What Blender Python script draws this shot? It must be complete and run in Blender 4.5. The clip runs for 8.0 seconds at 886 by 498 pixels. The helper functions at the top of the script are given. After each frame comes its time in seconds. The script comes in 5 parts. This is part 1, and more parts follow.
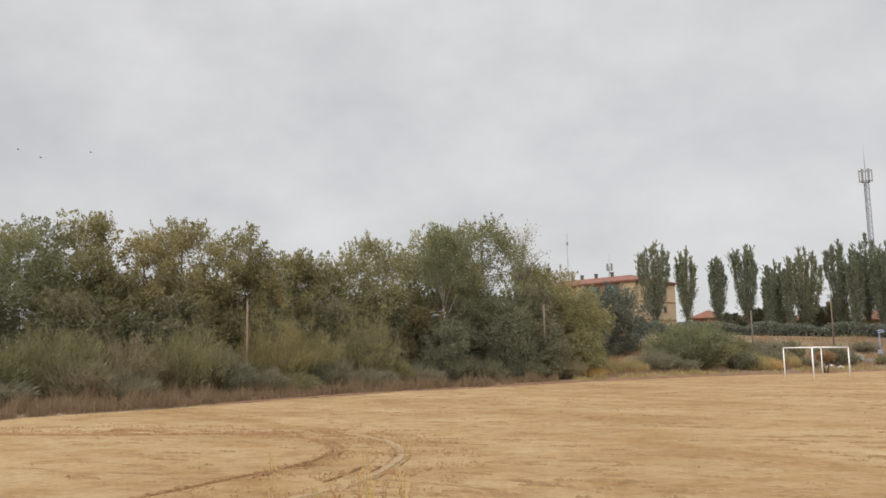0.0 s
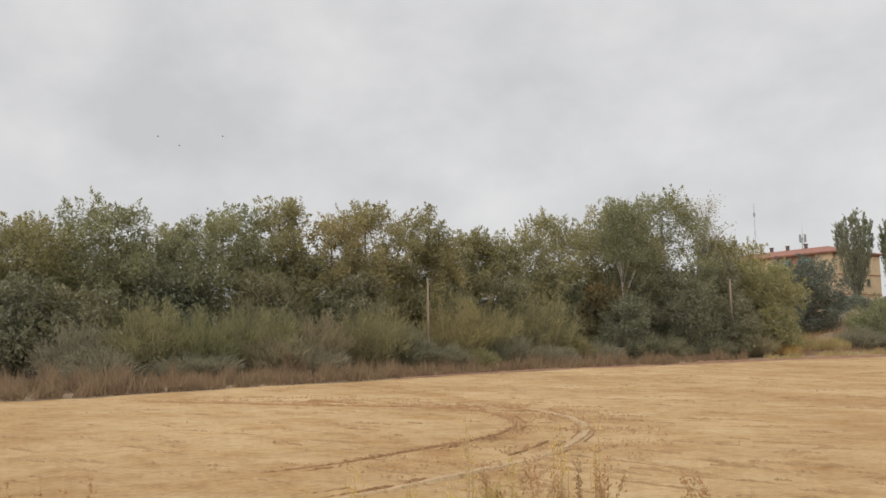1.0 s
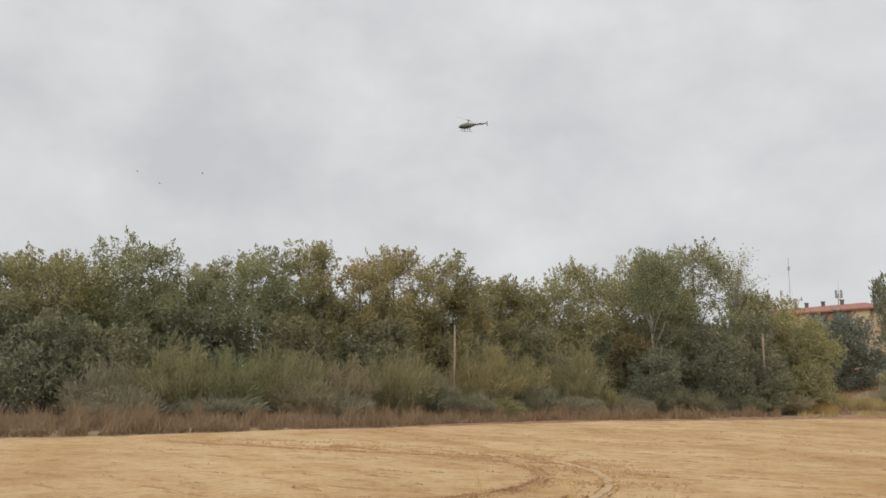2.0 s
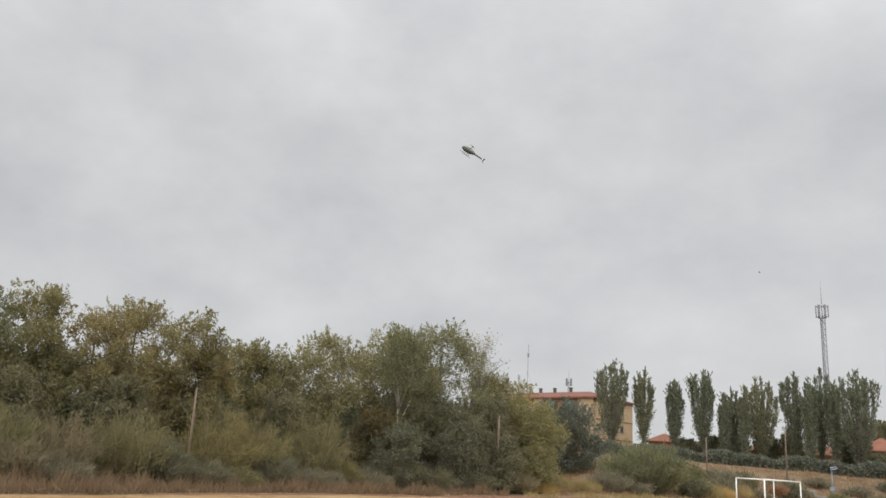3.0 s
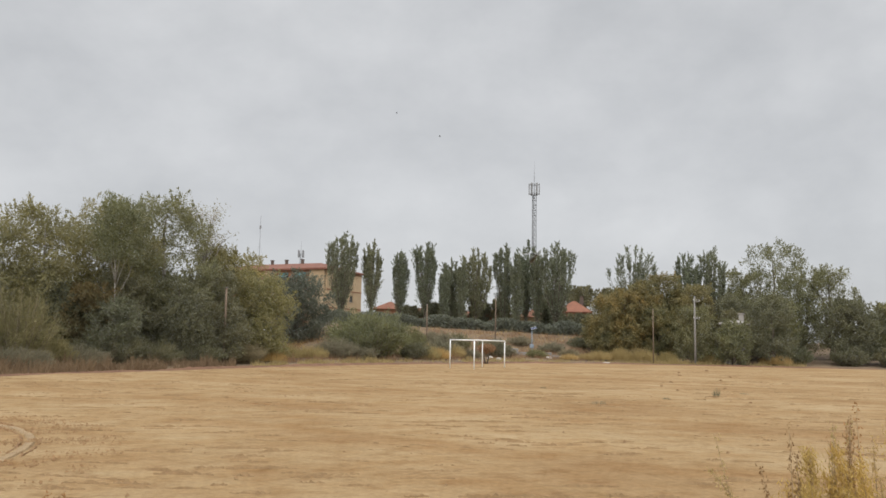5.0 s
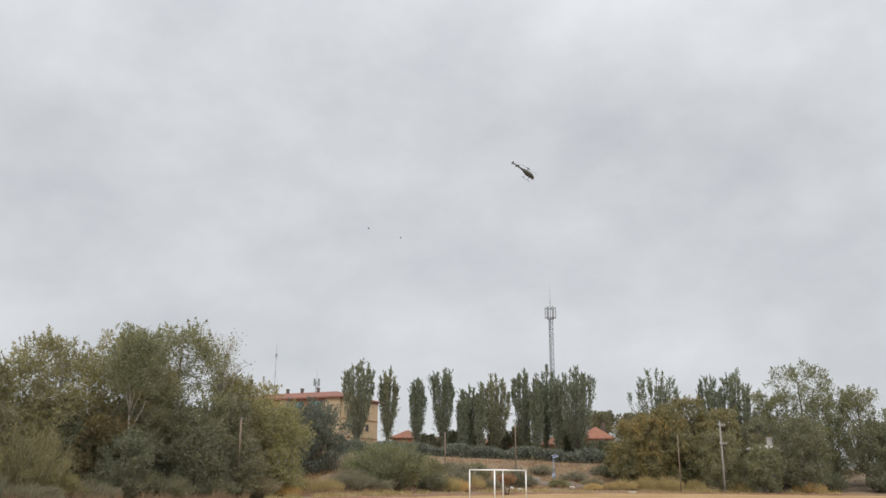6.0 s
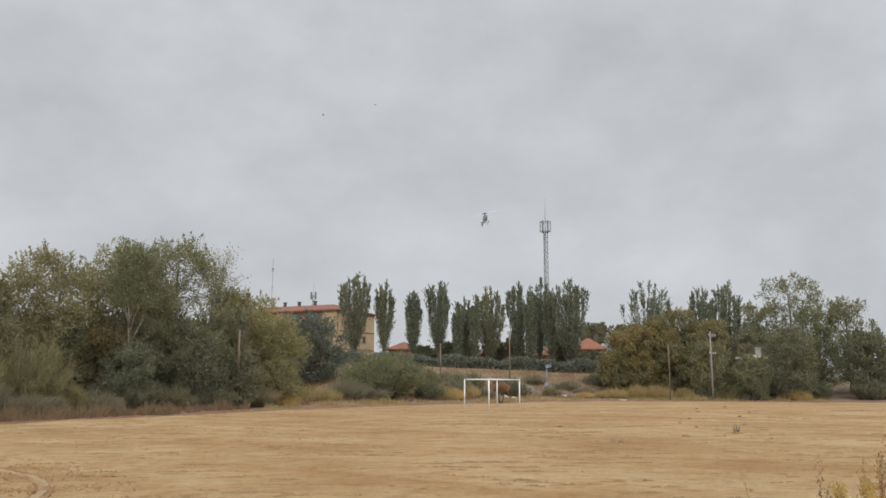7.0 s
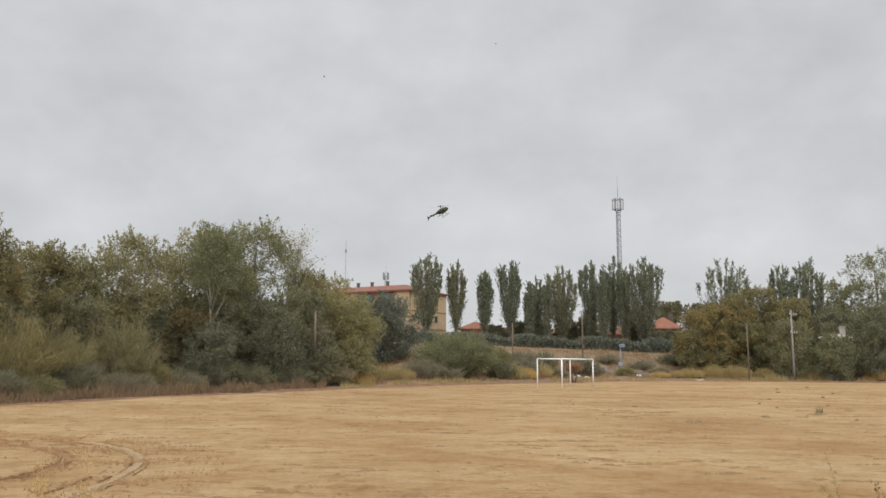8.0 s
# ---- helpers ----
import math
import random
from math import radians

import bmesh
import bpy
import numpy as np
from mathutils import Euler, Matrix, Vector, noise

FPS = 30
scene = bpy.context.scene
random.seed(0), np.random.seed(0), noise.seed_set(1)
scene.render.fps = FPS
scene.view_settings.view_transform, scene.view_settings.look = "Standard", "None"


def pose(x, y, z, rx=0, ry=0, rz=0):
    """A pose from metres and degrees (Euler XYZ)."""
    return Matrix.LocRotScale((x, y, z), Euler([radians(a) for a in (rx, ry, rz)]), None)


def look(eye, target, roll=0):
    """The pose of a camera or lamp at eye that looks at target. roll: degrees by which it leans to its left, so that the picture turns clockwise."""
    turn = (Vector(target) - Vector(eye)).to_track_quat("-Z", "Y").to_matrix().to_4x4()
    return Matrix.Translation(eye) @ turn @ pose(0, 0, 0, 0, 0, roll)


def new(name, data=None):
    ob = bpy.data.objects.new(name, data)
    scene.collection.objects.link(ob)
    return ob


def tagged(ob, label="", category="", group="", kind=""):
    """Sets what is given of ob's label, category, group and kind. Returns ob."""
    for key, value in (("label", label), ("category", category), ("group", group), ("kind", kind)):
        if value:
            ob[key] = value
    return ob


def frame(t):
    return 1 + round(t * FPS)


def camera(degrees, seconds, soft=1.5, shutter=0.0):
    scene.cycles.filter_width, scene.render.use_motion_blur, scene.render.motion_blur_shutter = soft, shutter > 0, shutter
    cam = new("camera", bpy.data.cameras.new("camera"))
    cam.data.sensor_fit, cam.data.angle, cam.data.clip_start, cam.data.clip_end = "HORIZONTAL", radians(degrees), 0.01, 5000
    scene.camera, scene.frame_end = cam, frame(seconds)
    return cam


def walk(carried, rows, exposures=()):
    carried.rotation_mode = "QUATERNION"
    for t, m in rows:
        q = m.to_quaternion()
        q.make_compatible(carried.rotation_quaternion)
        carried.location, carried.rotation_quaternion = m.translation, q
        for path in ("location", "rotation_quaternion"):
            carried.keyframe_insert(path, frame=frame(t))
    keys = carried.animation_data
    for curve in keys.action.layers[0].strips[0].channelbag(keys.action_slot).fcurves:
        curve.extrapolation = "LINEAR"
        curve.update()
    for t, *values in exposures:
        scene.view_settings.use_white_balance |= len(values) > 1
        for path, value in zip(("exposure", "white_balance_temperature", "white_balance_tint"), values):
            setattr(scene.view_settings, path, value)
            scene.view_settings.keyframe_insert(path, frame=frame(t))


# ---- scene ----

# ---- camera ----
EYE = 1.83
cam = camera(57.49, 8.0, soft=1.6)
# seconds, yaw, pitch, roll, and the step to the side, ahead and up of a camera held by hand
TURNS = [
    (0.0, 0.00, 7.67, 0.78, -0.00, 0.00, 0.00),
    (0.5, 6.32, 8.25, 0.83, -0.01, -0.03, -0.00),
    (1.0, 12.40, 6.21, 0.64, -0.08, -0.03, -0.02),
    (1.2, 16.09, 5.59, -0.63, -0.01, -0.02, -0.03),
    (2.3, 11.45, 13.00, -1.00, -0.00, -0.03, -0.01),
    (2.5, 5.86, 14.90, -1.06, -0.01, -0.03, -0.01),
    (3.0, -3.30, 15.02, -3.35, 0.15, -0.04, -0.01),
    (3.5, -8.66, 12.82, -1.37, 0.38, -0.02, 0.02),
    (4.0, -12.44, 9.91, 1.51, 0.48, -0.00, -0.01),
    (4.5, -20.31, 7.60, -2.41, 0.47, 0.02, -0.03),
    (4.7, -21.55, 6.41, -1.06, 0.50, 0.02, -0.02),
    (5.8, -22.49, 13.30, -0.33, 0.52, 0.06, 0.03),
    (6.0, -20.50, 15.59, -0.37, 0.47, 0.05, 0.03),
    (6.5, -21.36, 14.20, -0.29, 0.51, 0.04, 0.01),
    (7.0, -20.79, 9.51, -0.14, 0.50, 0.06, -0.01),
    (7.5, -19.04, 7.67, -0.30, 0.45, 0.02, -0.01),
    (8.0, -15.75, 8.06, -0.26, 0.40, -0.05, -0.01),
]
walk(cam, [(t, pose(x, y, EYE + z, 90 + pitch, roll, yaw)) for t, yaw, pitch, roll, x, y, z in TURNS],
     exposures=[(0.0, 0.05, 6550, 11), (1.0, 0.08, 6600, 11), (2.5, 0.04, 6500, 10), (3.0, -0.04, 6500, 10), (3.5, -0.12, 6480, 10), (4.5, -0.1, 6450, 10), (6.0, 0.02, 6320, 10), (6.5, -0.1, 6300, 10), (7.0, -0.17, 6320, 10), (7.5, -0.1, 6400, 10), (8.0, -0.04, 6450, 10)])


# ---- world and sun: an overcast sky ----
def node(nt, kind, **sets):
    n = nt.nodes.new(kind)
    for k, v in sets.items():
        if k in n.inputs:
            n.inputs[k].default_value = v
    return n


SUN_WAY = Vector((-0.26, -0.76, 0.6)).normalized()


def build_world():
    w = bpy.data.worlds.new("overcast")
    w.use_nodes = True
    scene.world = w
    nt = w.node_tree
    nt.nodes.clear()
    out = nt.nodes.new("ShaderNodeOutputWorld")
    bg = nt.nodes.new("ShaderNodeBackground")
    sky = nt.nodes.new("ShaderNodeTexSky")
    sky.sky_type, sky.sun_disc = "NISHITA", False
    sky.sun_elevation, sky.sun_rotation = radians(37), radians(199)
    dim = node(nt, "ShaderNodeVectorMath")
    dim.operation = "SCALE"
    dim.inputs["Scale"].default_value = 0.08
    co = nt.nodes.new("ShaderNodeTexCoord")
    sep = nt.nodes.new("ShaderNodeSeparateXYZ")
    mp = nt.nodes.new("ShaderNodeMapping")
    mp.inputs["Scale"].default_value = (3.4, 3.4, 5.0)
    big = node(nt, "ShaderNodeTexNoise", Scale=1.25, Detail=8.0, Roughness=0.56)
    ramp = nt.nodes.new("ShaderNodeValToRGB")
    ramp.color_ramp.elements[0].position, ramp.color_ramp.elements[1].position = 0.3, 0.72
    ramp.color_ramp.elements[0].color = (0.562, 0.571, 0.582, 1)
    ramp.color_ramp.elements[1].color = (0.748, 0.752, 0.756, 1)
    rise = nt.nodes.new("ShaderNodeMapRange")
    rise.inputs["From Min"].default_value, rise.inputs["From Max"].default_value = 0.38, 1.0
    rise.inputs["To Min"].default_value, rise.inputs["To Max"].default_value = 1.0, 1.7
    veil = nt.nodes.new("ShaderNodeVectorMath")
    veil.operation = "DOT_PRODUCT"
    veil.inputs[1].default_value = SUN_WAY
    glow = nt.nodes.new("ShaderNodeMapRange")
    glow.interpolation_type = "SMOOTHSTEP"
    glow.inputs["From Min"].default_value, glow.inputs["From Max"].default_value = -0.15, 1.0
    glow.inputs["To Min"].default_value, glow.inputs["To Max"].default_value = 1.0, 2.6
    both = nt.nodes.new("ShaderNodeMath")
    both.operation = "MULTIPLY"
    nt.links.new(co.outputs["Generated"], veil.inputs[0])
    nt.links.new(veil.outputs["Value"], glow.inputs["Value"])
    nt.links.new(glow.outputs["Result"], both.inputs[0])
    nt.links.new(rise.outputs["Result"], both.inputs[1])
    lift = nt.nodes.new("ShaderNodeVectorMath")
    lift.operation = "SCALE"
    mix = nt.nodes.new("ShaderNodeMix")
    mix.data_type = "RGBA"
    mix.inputs[0].default_value = 0.94
    nt.links.new(co.outputs["Generated"], mp.inputs["Vector"])
    nt.links.new(co.outputs["Generated"], sep.inputs[0])
    nt.links.new(mp.outputs[0], big.inputs["Vector"])
    nt.links.new(big.outputs["Fac"], ramp.inputs["Fac"])
    nt.links.new(sep.outputs["Z"], rise.inputs["Value"])
    nt.links.new(ramp.outputs["Color"], lift.inputs[0])
    nt.links.new(both.outputs[0], lift.inputs["Scale"])
    nt.links.new(sky.outputs[0], dim.inputs[0])
    nt.links.new(dim.outputs[0], mix.inputs[6])
    nt.links.new(lift.outputs[0], mix.inputs[7])
    nt.links.new(mix.outputs[2], bg.inputs["Color"])
    bg.inputs["Strength"].default_value = 1.0
    nt.links.new(bg.outputs[0], out.inputs[0])


build_world()
sun = new("sun", bpy.data.lights.new("sun", "SUN"))
sun.data.energy, sun.data.angle, sun.data.color = 1.3, radians(55), (1.0, 0.96, 0.9)
sun.matrix_basis = look(SUN_WAY * 100, (0, 0, 0))


# ---- materials ----
def mat(name):
    m = bpy.data.materials.new(name)
    m.use_nodes = True
    nt = m.node_tree
    return m, nt, nt.nodes["Principled BSDF"]


def ramp_of(nt, stops):
    r = nt.nodes.new("ShaderNodeValToRGB")
    while len(r.color_ramp.elements) < len(stops):
        r.color_ramp.elements.new(0.5)
    for e, (p, c) in zip(r.color_ramp.elements, stops):
        e.position, e.color = p, (*c, 1)
    return r


def noise_at(nt, scale, vec=None, detail=4.0, rough=0.55, stretch=None, turn=0.0):
    n = node(nt, "ShaderNodeTexNoise", Scale=scale, Detail=detail, Roughness=rough)
    co = nt.nodes.new("ShaderNodeTexCoord")
    src = co.outputs["Object"]
    if stretch:
        r = nt.nodes.new("ShaderNodeMapping")
        r.inputs["Rotation"].default_value = (0, 0, radians(turn))
        nt.links.new(src, r.inputs["Vector"])
        mp = nt.nodes.new("ShaderNodeMapping")
        mp.inputs["Scale"].default_value = stretch
        nt.links.new(r.outputs[0], mp.inputs["Vector"])
        src = mp.outputs[0]
    nt.links.new(src, n.inputs["Vector"])
    return n


def mix_rgb(nt, a, b, fac, blend="MIX"):
    m = nt.nodes.new("ShaderNodeMix")
    m.data_type, m.blend_type = "RGBA", blend
    for sock, v in ((m.inputs[0], fac), (m.inputs[6], a), (m.inputs[7], b)):
        if hasattr(v, "is_linked"):
            nt.links.new(v, sock)
        elif isinstance(v, (int, float)):
            sock.default_value = v
        else:
            sock.default_value = (*v, 1)
    return m.outputs[2]


def bump(nt, bsdf, src, strength, dist):
    b = nt.nodes.new("ShaderNodeBump")
    b.inputs["Strength"].default_value, b.inputs["Distance"].default_value = strength, dist
    nt.links.new(src, b.inputs["Height"])
    nt.links.new(b.outputs[0], bsdf.inputs["Normal"])


def surface(name, c1, c2, scale=3.0, rough=0.8, metal=0.0, fine=40.0, depth=0.01, jitter=0.0):
    """A two-scale mottled surface."""
    m, nt, b = mat(name)
    n1, n2 = noise_at(nt, scale), noise_at(nt, fine, detail=3.0)
    r = ramp_of(nt, [(0.3, c1), (0.7, c2)])
    nt.links.new(n1.outputs["Fac"], r.inputs["Fac"])
    shade = ramp_of(nt, [(0.25, (0.8, 0.8, 0.8)), (0.75, (1.12, 1.12, 1.12))])
    nt.links.new(n2.outputs["Fac"], shade.inputs["Fac"])
    col = mix_rgb(nt, r.outputs[0], shade.outputs[0], 1.0, "MULTIPLY")
    if jitter:
        info = nt.nodes.new("ShaderNodeObjectInfo")
        jr = ramp_of(nt, [(0.0, (1 - jitter,) * 3), (1.0, (1 + jitter,) * 3)])
        nt.links.new(info.outputs["Random"], jr.inputs["Fac"])
        col = mix_rgb(nt, col, jr.outputs[0], 1.0, "MULTIPLY")
    nt.links.new(col, b.inputs["Base Color"])
    b.inputs["Roughness"].default_value, b.inputs["Metallic"].default_value = rough, metal
    bump(nt, b, n2.outputs["Fac"], 0.6, depth)
    return m


def leaf_mat(name, colours, through_light=0.5, gloss=0.4, sheen=0.5):
    """Foliage: each leaf takes its own tone, each plant a slightly different hue."""
    m, nt, b = mat(name)
    geo = nt.nodes.new("ShaderNodeNewGeometry")
    r = ramp_of(nt, [(i / (len(colours) - 1), c) for i, c in enumerate(colours)])
    patch = noise_at(nt, 0.45, detail=2.0)
    add = nt.nodes.new("ShaderNodeMath")
    add.operation = "MULTIPLY_ADD"
    add.inputs[1].default_value, add.inputs[2].default_value = 0.26, 0.09
    s = nt.nodes.new("ShaderNodeMath")
    s.operation = "MULTIPLY_ADD"
    s.inputs[1].default_value = 0.9
    nt.links.new(geo.outputs["Random Per Island"], add.inputs[0])
    nt.links.new(patch.outputs["Fac"], s.inputs[0])
    nt.links.new(add.outputs[0], s.inputs[2])
    sh = nt.nodes.new("ShaderNodeMath")
    sh.operation = "SUBTRACT"
    sh.inputs[1].default_value = 0.2
    nt.links.new(s.outputs[0], sh.inputs[0])
    nt.links.new(sh.outputs[0], r.inputs["Fac"])
    info = nt.nodes.new("ShaderNodeObjectInfo")
    jr = ramp_of(nt, [(0.0, (0.82, 0.88, 0.85)), (0.5, (1.0, 1.0, 1.0)), (1.0, (1.2, 1.1, 0.95))])
    nt.links.new(info.outputs["Random"], jr.inputs["Fac"])
    col = mix_rgb(nt, r.outputs[0], jr.outputs[0], 1.0, "MULTIPLY")
    nt.links.new(col, b.inputs["Base Color"])
    b.inputs["Roughness"].default_value = 0.5
    b.inputs["Specular IOR Level"].default_value = gloss
    # white sheen pales the darkest leaves, standing in for haze in the air
    b.inputs["Sheen Weight"].default_value = sheen
    b.inputs["Sheen Roughness"].default_value = 0.6
    tr = nt.nodes.new("ShaderNodeBsdfTranslucent")
    nt.links.new(col, tr.inputs["Color"])
    mx = nt.nodes.new("ShaderNodeMixShader")
    mx.inputs[0].default_value = through_light
    nt.links.new(b.outputs[0], mx.inputs[1])
    nt.links.new(tr.outputs[0], mx.inputs[2])
    nt.links.new(mx.outputs[0], nt.nodes["Material Output"].inputs[0])
    return m


def field_mat():
    """Graded dry clay: pale tan with redder damp streaks along the grader's way."""
    m, nt, b = mat("graded_clay")
    patch = noise_at(nt, 0.16, detail=8.0, rough=0.68)
    streak = noise_at(nt, 1.0, detail=6.0, rough=0.6, stretch=(0.75, 0.95, 1.0), turn=16)
    thin = noise_at(nt, 1.0, detail=5.0, rough=0.65, stretch=(0.8, 3.4, 1.0), turn=17)
    grain = noise_at(nt, 9.0, detail=6.0, rough=0.7)
    base = ramp_of(nt, [(0.32, (0.262, 0.166, 0.08)), (0.48, (0.32, 0.222, 0.116)), (0.66, (0.38, 0.282, 0.16))])
    nt.links.new(patch.outputs["Fac"], base.inputs["Fac"])
    sr = ramp_of(nt, [(0.3, (0.88, 0.77, 0.65)), (0.46, (0.99, 0.96, 0.92)), (0.68, (1.05, 1.08, 1.12))])
    nt.links.new(streak.outputs["Fac"], sr.inputs["Fac"])
    col = mix_rgb(nt, base.outputs[0], sr.outputs[0], 0.85, "MULTIPLY")
    swathe = noise_at(nt, 1.0, detail=3.0, rough=0.5, stretch=(0.035, 0.42, 1.0), turn=52)
    wr = ramp_of(nt, [(0.36, (0.84, 0.73, 0.62)), (0.47, (0.98, 0.97, 0.95)), (0.6, (1.06, 1.07, 1.08))])
    nt.links.new(swathe.outputs["Fac"], wr.inputs["Fac"])
    col = mix_rgb(nt, col, wr.outputs[0], 0.5, "MULTIPLY")
    mask = noise_at(nt, 0.22, detail=4.0)
    mk = ramp_of(nt, [(0.4, (0.2, 0.2, 0.2)), (0.6, (1.0, 1.0, 1.0))])
    nt.links.new(mask.outputs["Fac"], mk.inputs["Fac"])
    tr = ramp_of(nt, [(0.28, (0.7, 0.53, 0.42)), (0.35, (0.95, 0.91, 0.87)), (0.7, (1.04, 1.05, 1.06))])
    nt.links.new(thin.outputs["Fac"], tr.inputs["Fac"])
    col = mix_rgb(nt, col, tr.outputs[0], mk.outputs[0], "MULTIPLY")
    gr = ramp_of(nt, [(0.3, (0.72, 0.70, 0.68)), (0.7, (1.14, 1.14, 1.14))])
    nt.links.new(grain.outputs["Fac"], gr.inputs["Fac"])
    col = mix_rgb(nt, col, gr.outputs[0], 0.8, "MULTIPLY")
    nt.links.new(col, b.inputs["Base Color"])
    b.inputs["Roughness"].default_value = 0.95
    b.inputs["Specular IOR Level"].default_value = 0.1
    mid = noise_at(nt, 2.2, detail=8.0, rough=0.7)
    mr = ramp_of(nt, [(0.35, (0.76, 0.68, 0.6)), (0.5, (1.0, 1.0, 1.0)), (0.7, (1.1, 1.1, 1.1))])
    nt.links.new(mid.outputs["Fac"], mr.inputs["Fac"])
    col = mix_rgb(nt, col, mr.outputs[0], 0.8, "MULTIPLY")
    nt.links.new(col, b.inputs["Base Color"])
    h = mix_rgb(nt, thin.outputs["Fac"], grain.outputs["Fac"], 0.45)
    bump(nt, b, h, 0.9, 0.08)
    return m


CLAY = field_mat()
BANK = surface("dry_grass_soil", (0.11, 0.072, 0.042), (0.205, 0.138, 0.074), 0.5, 0.95, 0, 6.0, 0.05)
RUTSOIL = surface("rut_soil", (0.21, 0.115, 0.05), (0.28, 0.166, 0.077), 1.5, 0.95, 0, 14.0, 0.04)
TRACK = surface("pressed_clay", (0.255, 0.172, 0.088), (0.32, 0.224, 0.12), 1.5, 0.95, 0, 18.0, 0.03)
RIDGE = surface("ridge_clay", (0.225, 0.142, 0.068), (0.29, 0.195, 0.1), 2.0, 0.95, 0, 20.0, 0.02)
CLOD = surface("clay_clod", (0.21, 0.122, 0.057), (0.29, 0.185, 0.09), 2.0, 0.95, 0, 30.0, 0.01)
BARK = surface("bark", (0.07, 0.055, 0.04), (0.16, 0.13, 0.1), 4.0, 0.9, 0, 25.0, 0.02)
PALE_BARK = surface("pale_bark", (0.2, 0.18, 0.15), (0.36, 0.33, 0.28), 3.0, 0.85, 0, 18.0, 0.02)
TWIG = surface("twig", (0.13, 0.10, 0.07), (0.24, 0.19, 0.13), 4.0, 0.9, 0, 25.0, 0.01)
GREEN = leaf_mat("green_leaves", [(0.107, 0.108, 0.046), (0.164, 0.160, 0.062), (0.232, 0.216, 0.077), (0.319, 0.279, 0.096)])
AUTUMN = leaf_mat("turning_leaves", [(0.128, 0.115, 0.046), (0.204, 0.174, 0.059), (0.297, 0.236, 0.071), (0.401, 0.286, 0.083)])
OCHRE = leaf_mat("ochre_leaves", [(0.103, 0.111, 0.055), (0.164, 0.158, 0.068), (0.301, 0.222, 0.070), (0.451, 0.273, 0.061)], 0.5, 0.5, 0.2)
RUST = leaf_mat("rust_leaves", [(0.1, 0.088, 0.045), (0.15, 0.118, 0.052), (0.22, 0.145, 0.055), (0.3, 0.165, 0.05)], 0.5, 0.3, 0.1)
EVERGREEN = leaf_mat("evergreen_leaves", [(0.063, 0.070, 0.047), (0.095, 0.104, 0.067), (0.135, 0.144, 0.090), (0.180, 0.189, 0.122)], 0.5, 0.4, 0.4)
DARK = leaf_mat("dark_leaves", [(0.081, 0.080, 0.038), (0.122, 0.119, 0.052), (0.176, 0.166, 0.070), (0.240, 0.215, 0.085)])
WILLOW = leaf_mat("willow_tree_leaves", [(0.160, 0.145, 0.051), (0.232, 0.209, 0.069), (0.315, 0.270, 0.086), (0.407, 0.332, 0.106)])
POPLAR = leaf_mat("poplar_leaves", [(0.095, 0.105, 0.058), (0.137, 0.149, 0.079), (0.186, 0.196, 0.099), (0.242, 0.249, 0.129)])
OLIVE = leaf_mat("willow_leaves", [(0.160, 0.142, 0.073), (0.214, 0.194, 0.094), (0.276, 0.246, 0.116), (0.348, 0.302, 0.140)], 0.5, 0.2, 0.05)
GREYTWIG = leaf_mat("grey_twigs", [(0.16, 0.145, 0.098), (0.21, 0.188, 0.124), (0.26, 0.232, 0.15), (0.3, 0.265, 0.172)], 0.5, 0.2, 0.05)
STRAW = leaf_mat("straw", [(0.230, 0.161, 0.075), (0.391, 0.287, 0.127), (0.517, 0.391, 0.184), (0.598, 0.460, 0.230)], 0.5, 0.2, 0.05)
BROWNGRASS = leaf_mat("brown_grass", [(0.165, 0.106, 0.066), (0.238, 0.152, 0.092), (0.31, 0.205, 0.122), (0.385, 0.268, 0.16)], 0.5, 0.2, 0.05)
STALK = surface("dry_stalk", (0.2, 0.135, 0.07), (0.34, 0.24, 0.125), 8.0, 0.9, 0, 60.0, 0.002)
YELLOW = leaf_mat("yellow_weed", [(0.224, 0.146, 0.060), (0.403, 0.280, 0.085), (0.560, 0.414, 0.120), (0.627, 0.493, 0.190)], 0.5, 0.25, 0.2)
SEED = leaf_mat("seed_heads", [(0.2, 0.108, 0.055), (0.29, 0.165, 0.08), (0.38, 0.235, 0.11), (0.45, 0.31, 0.155)], 0.5, 0.2, 0.05)
WHITE = surface("white_paint", (0.72, 0.72, 0.70), (0.82, 0.82, 0.80), 2.0, 0.5, 0, 20.0, 0.003)
STEEL = surface("galvanised_steel", (0.17, 0.175, 0.18), (0.26, 0.265, 0.27), 3.0, 0.5, 0.3, 30.0, 0.002)
PANEL_GREY = surface("grey_panel", (0.16, 0.16, 0.16), (0.24, 0.24, 0.24), 3.0, 0.5, 0, 30.0, 0.002)
POLE_WOOD = surface("pole_wood", (0.12, 0.085, 0.06), (0.2, 0.145, 0.1), 3.0, 0.9, 0, 30.0, 0.01)
CONCRETE = surface("concrete", (0.16, 0.15, 0.135), (0.24, 0.225, 0.205), 2.0, 0.9, 0, 25.0, 0.01)
BEIGE = surface("beige_render", (0.4, 0.29, 0.17), (0.49, 0.37, 0.23), 0.6, 0.9, 0, 12.0, 0.01)
BRICK = surface("brown_brick", (0.20, 0.095, 0.055), (0.30, 0.15, 0.085), 1.2, 0.9, 0, 14.0, 0.02)
TILE = surface("clay_roof", (0.14, 0.056, 0.037), (0.2, 0.083, 0.053), 1.0, 0.85, 0, 10.0, 0.03, jitter=0.12)
DARKGLASS = surface("window_glass", (0.03, 0.035, 0.04), (0.05, 0.055, 0.06), 1.0, 0.15, 0, 8.0, 0.0)
PLASTER = surface("pale_plaster", (0.5, 0.48, 0.45), (0.62, 0.6, 0.57), 1.0, 0.9, 0, 12.0, 0.01)
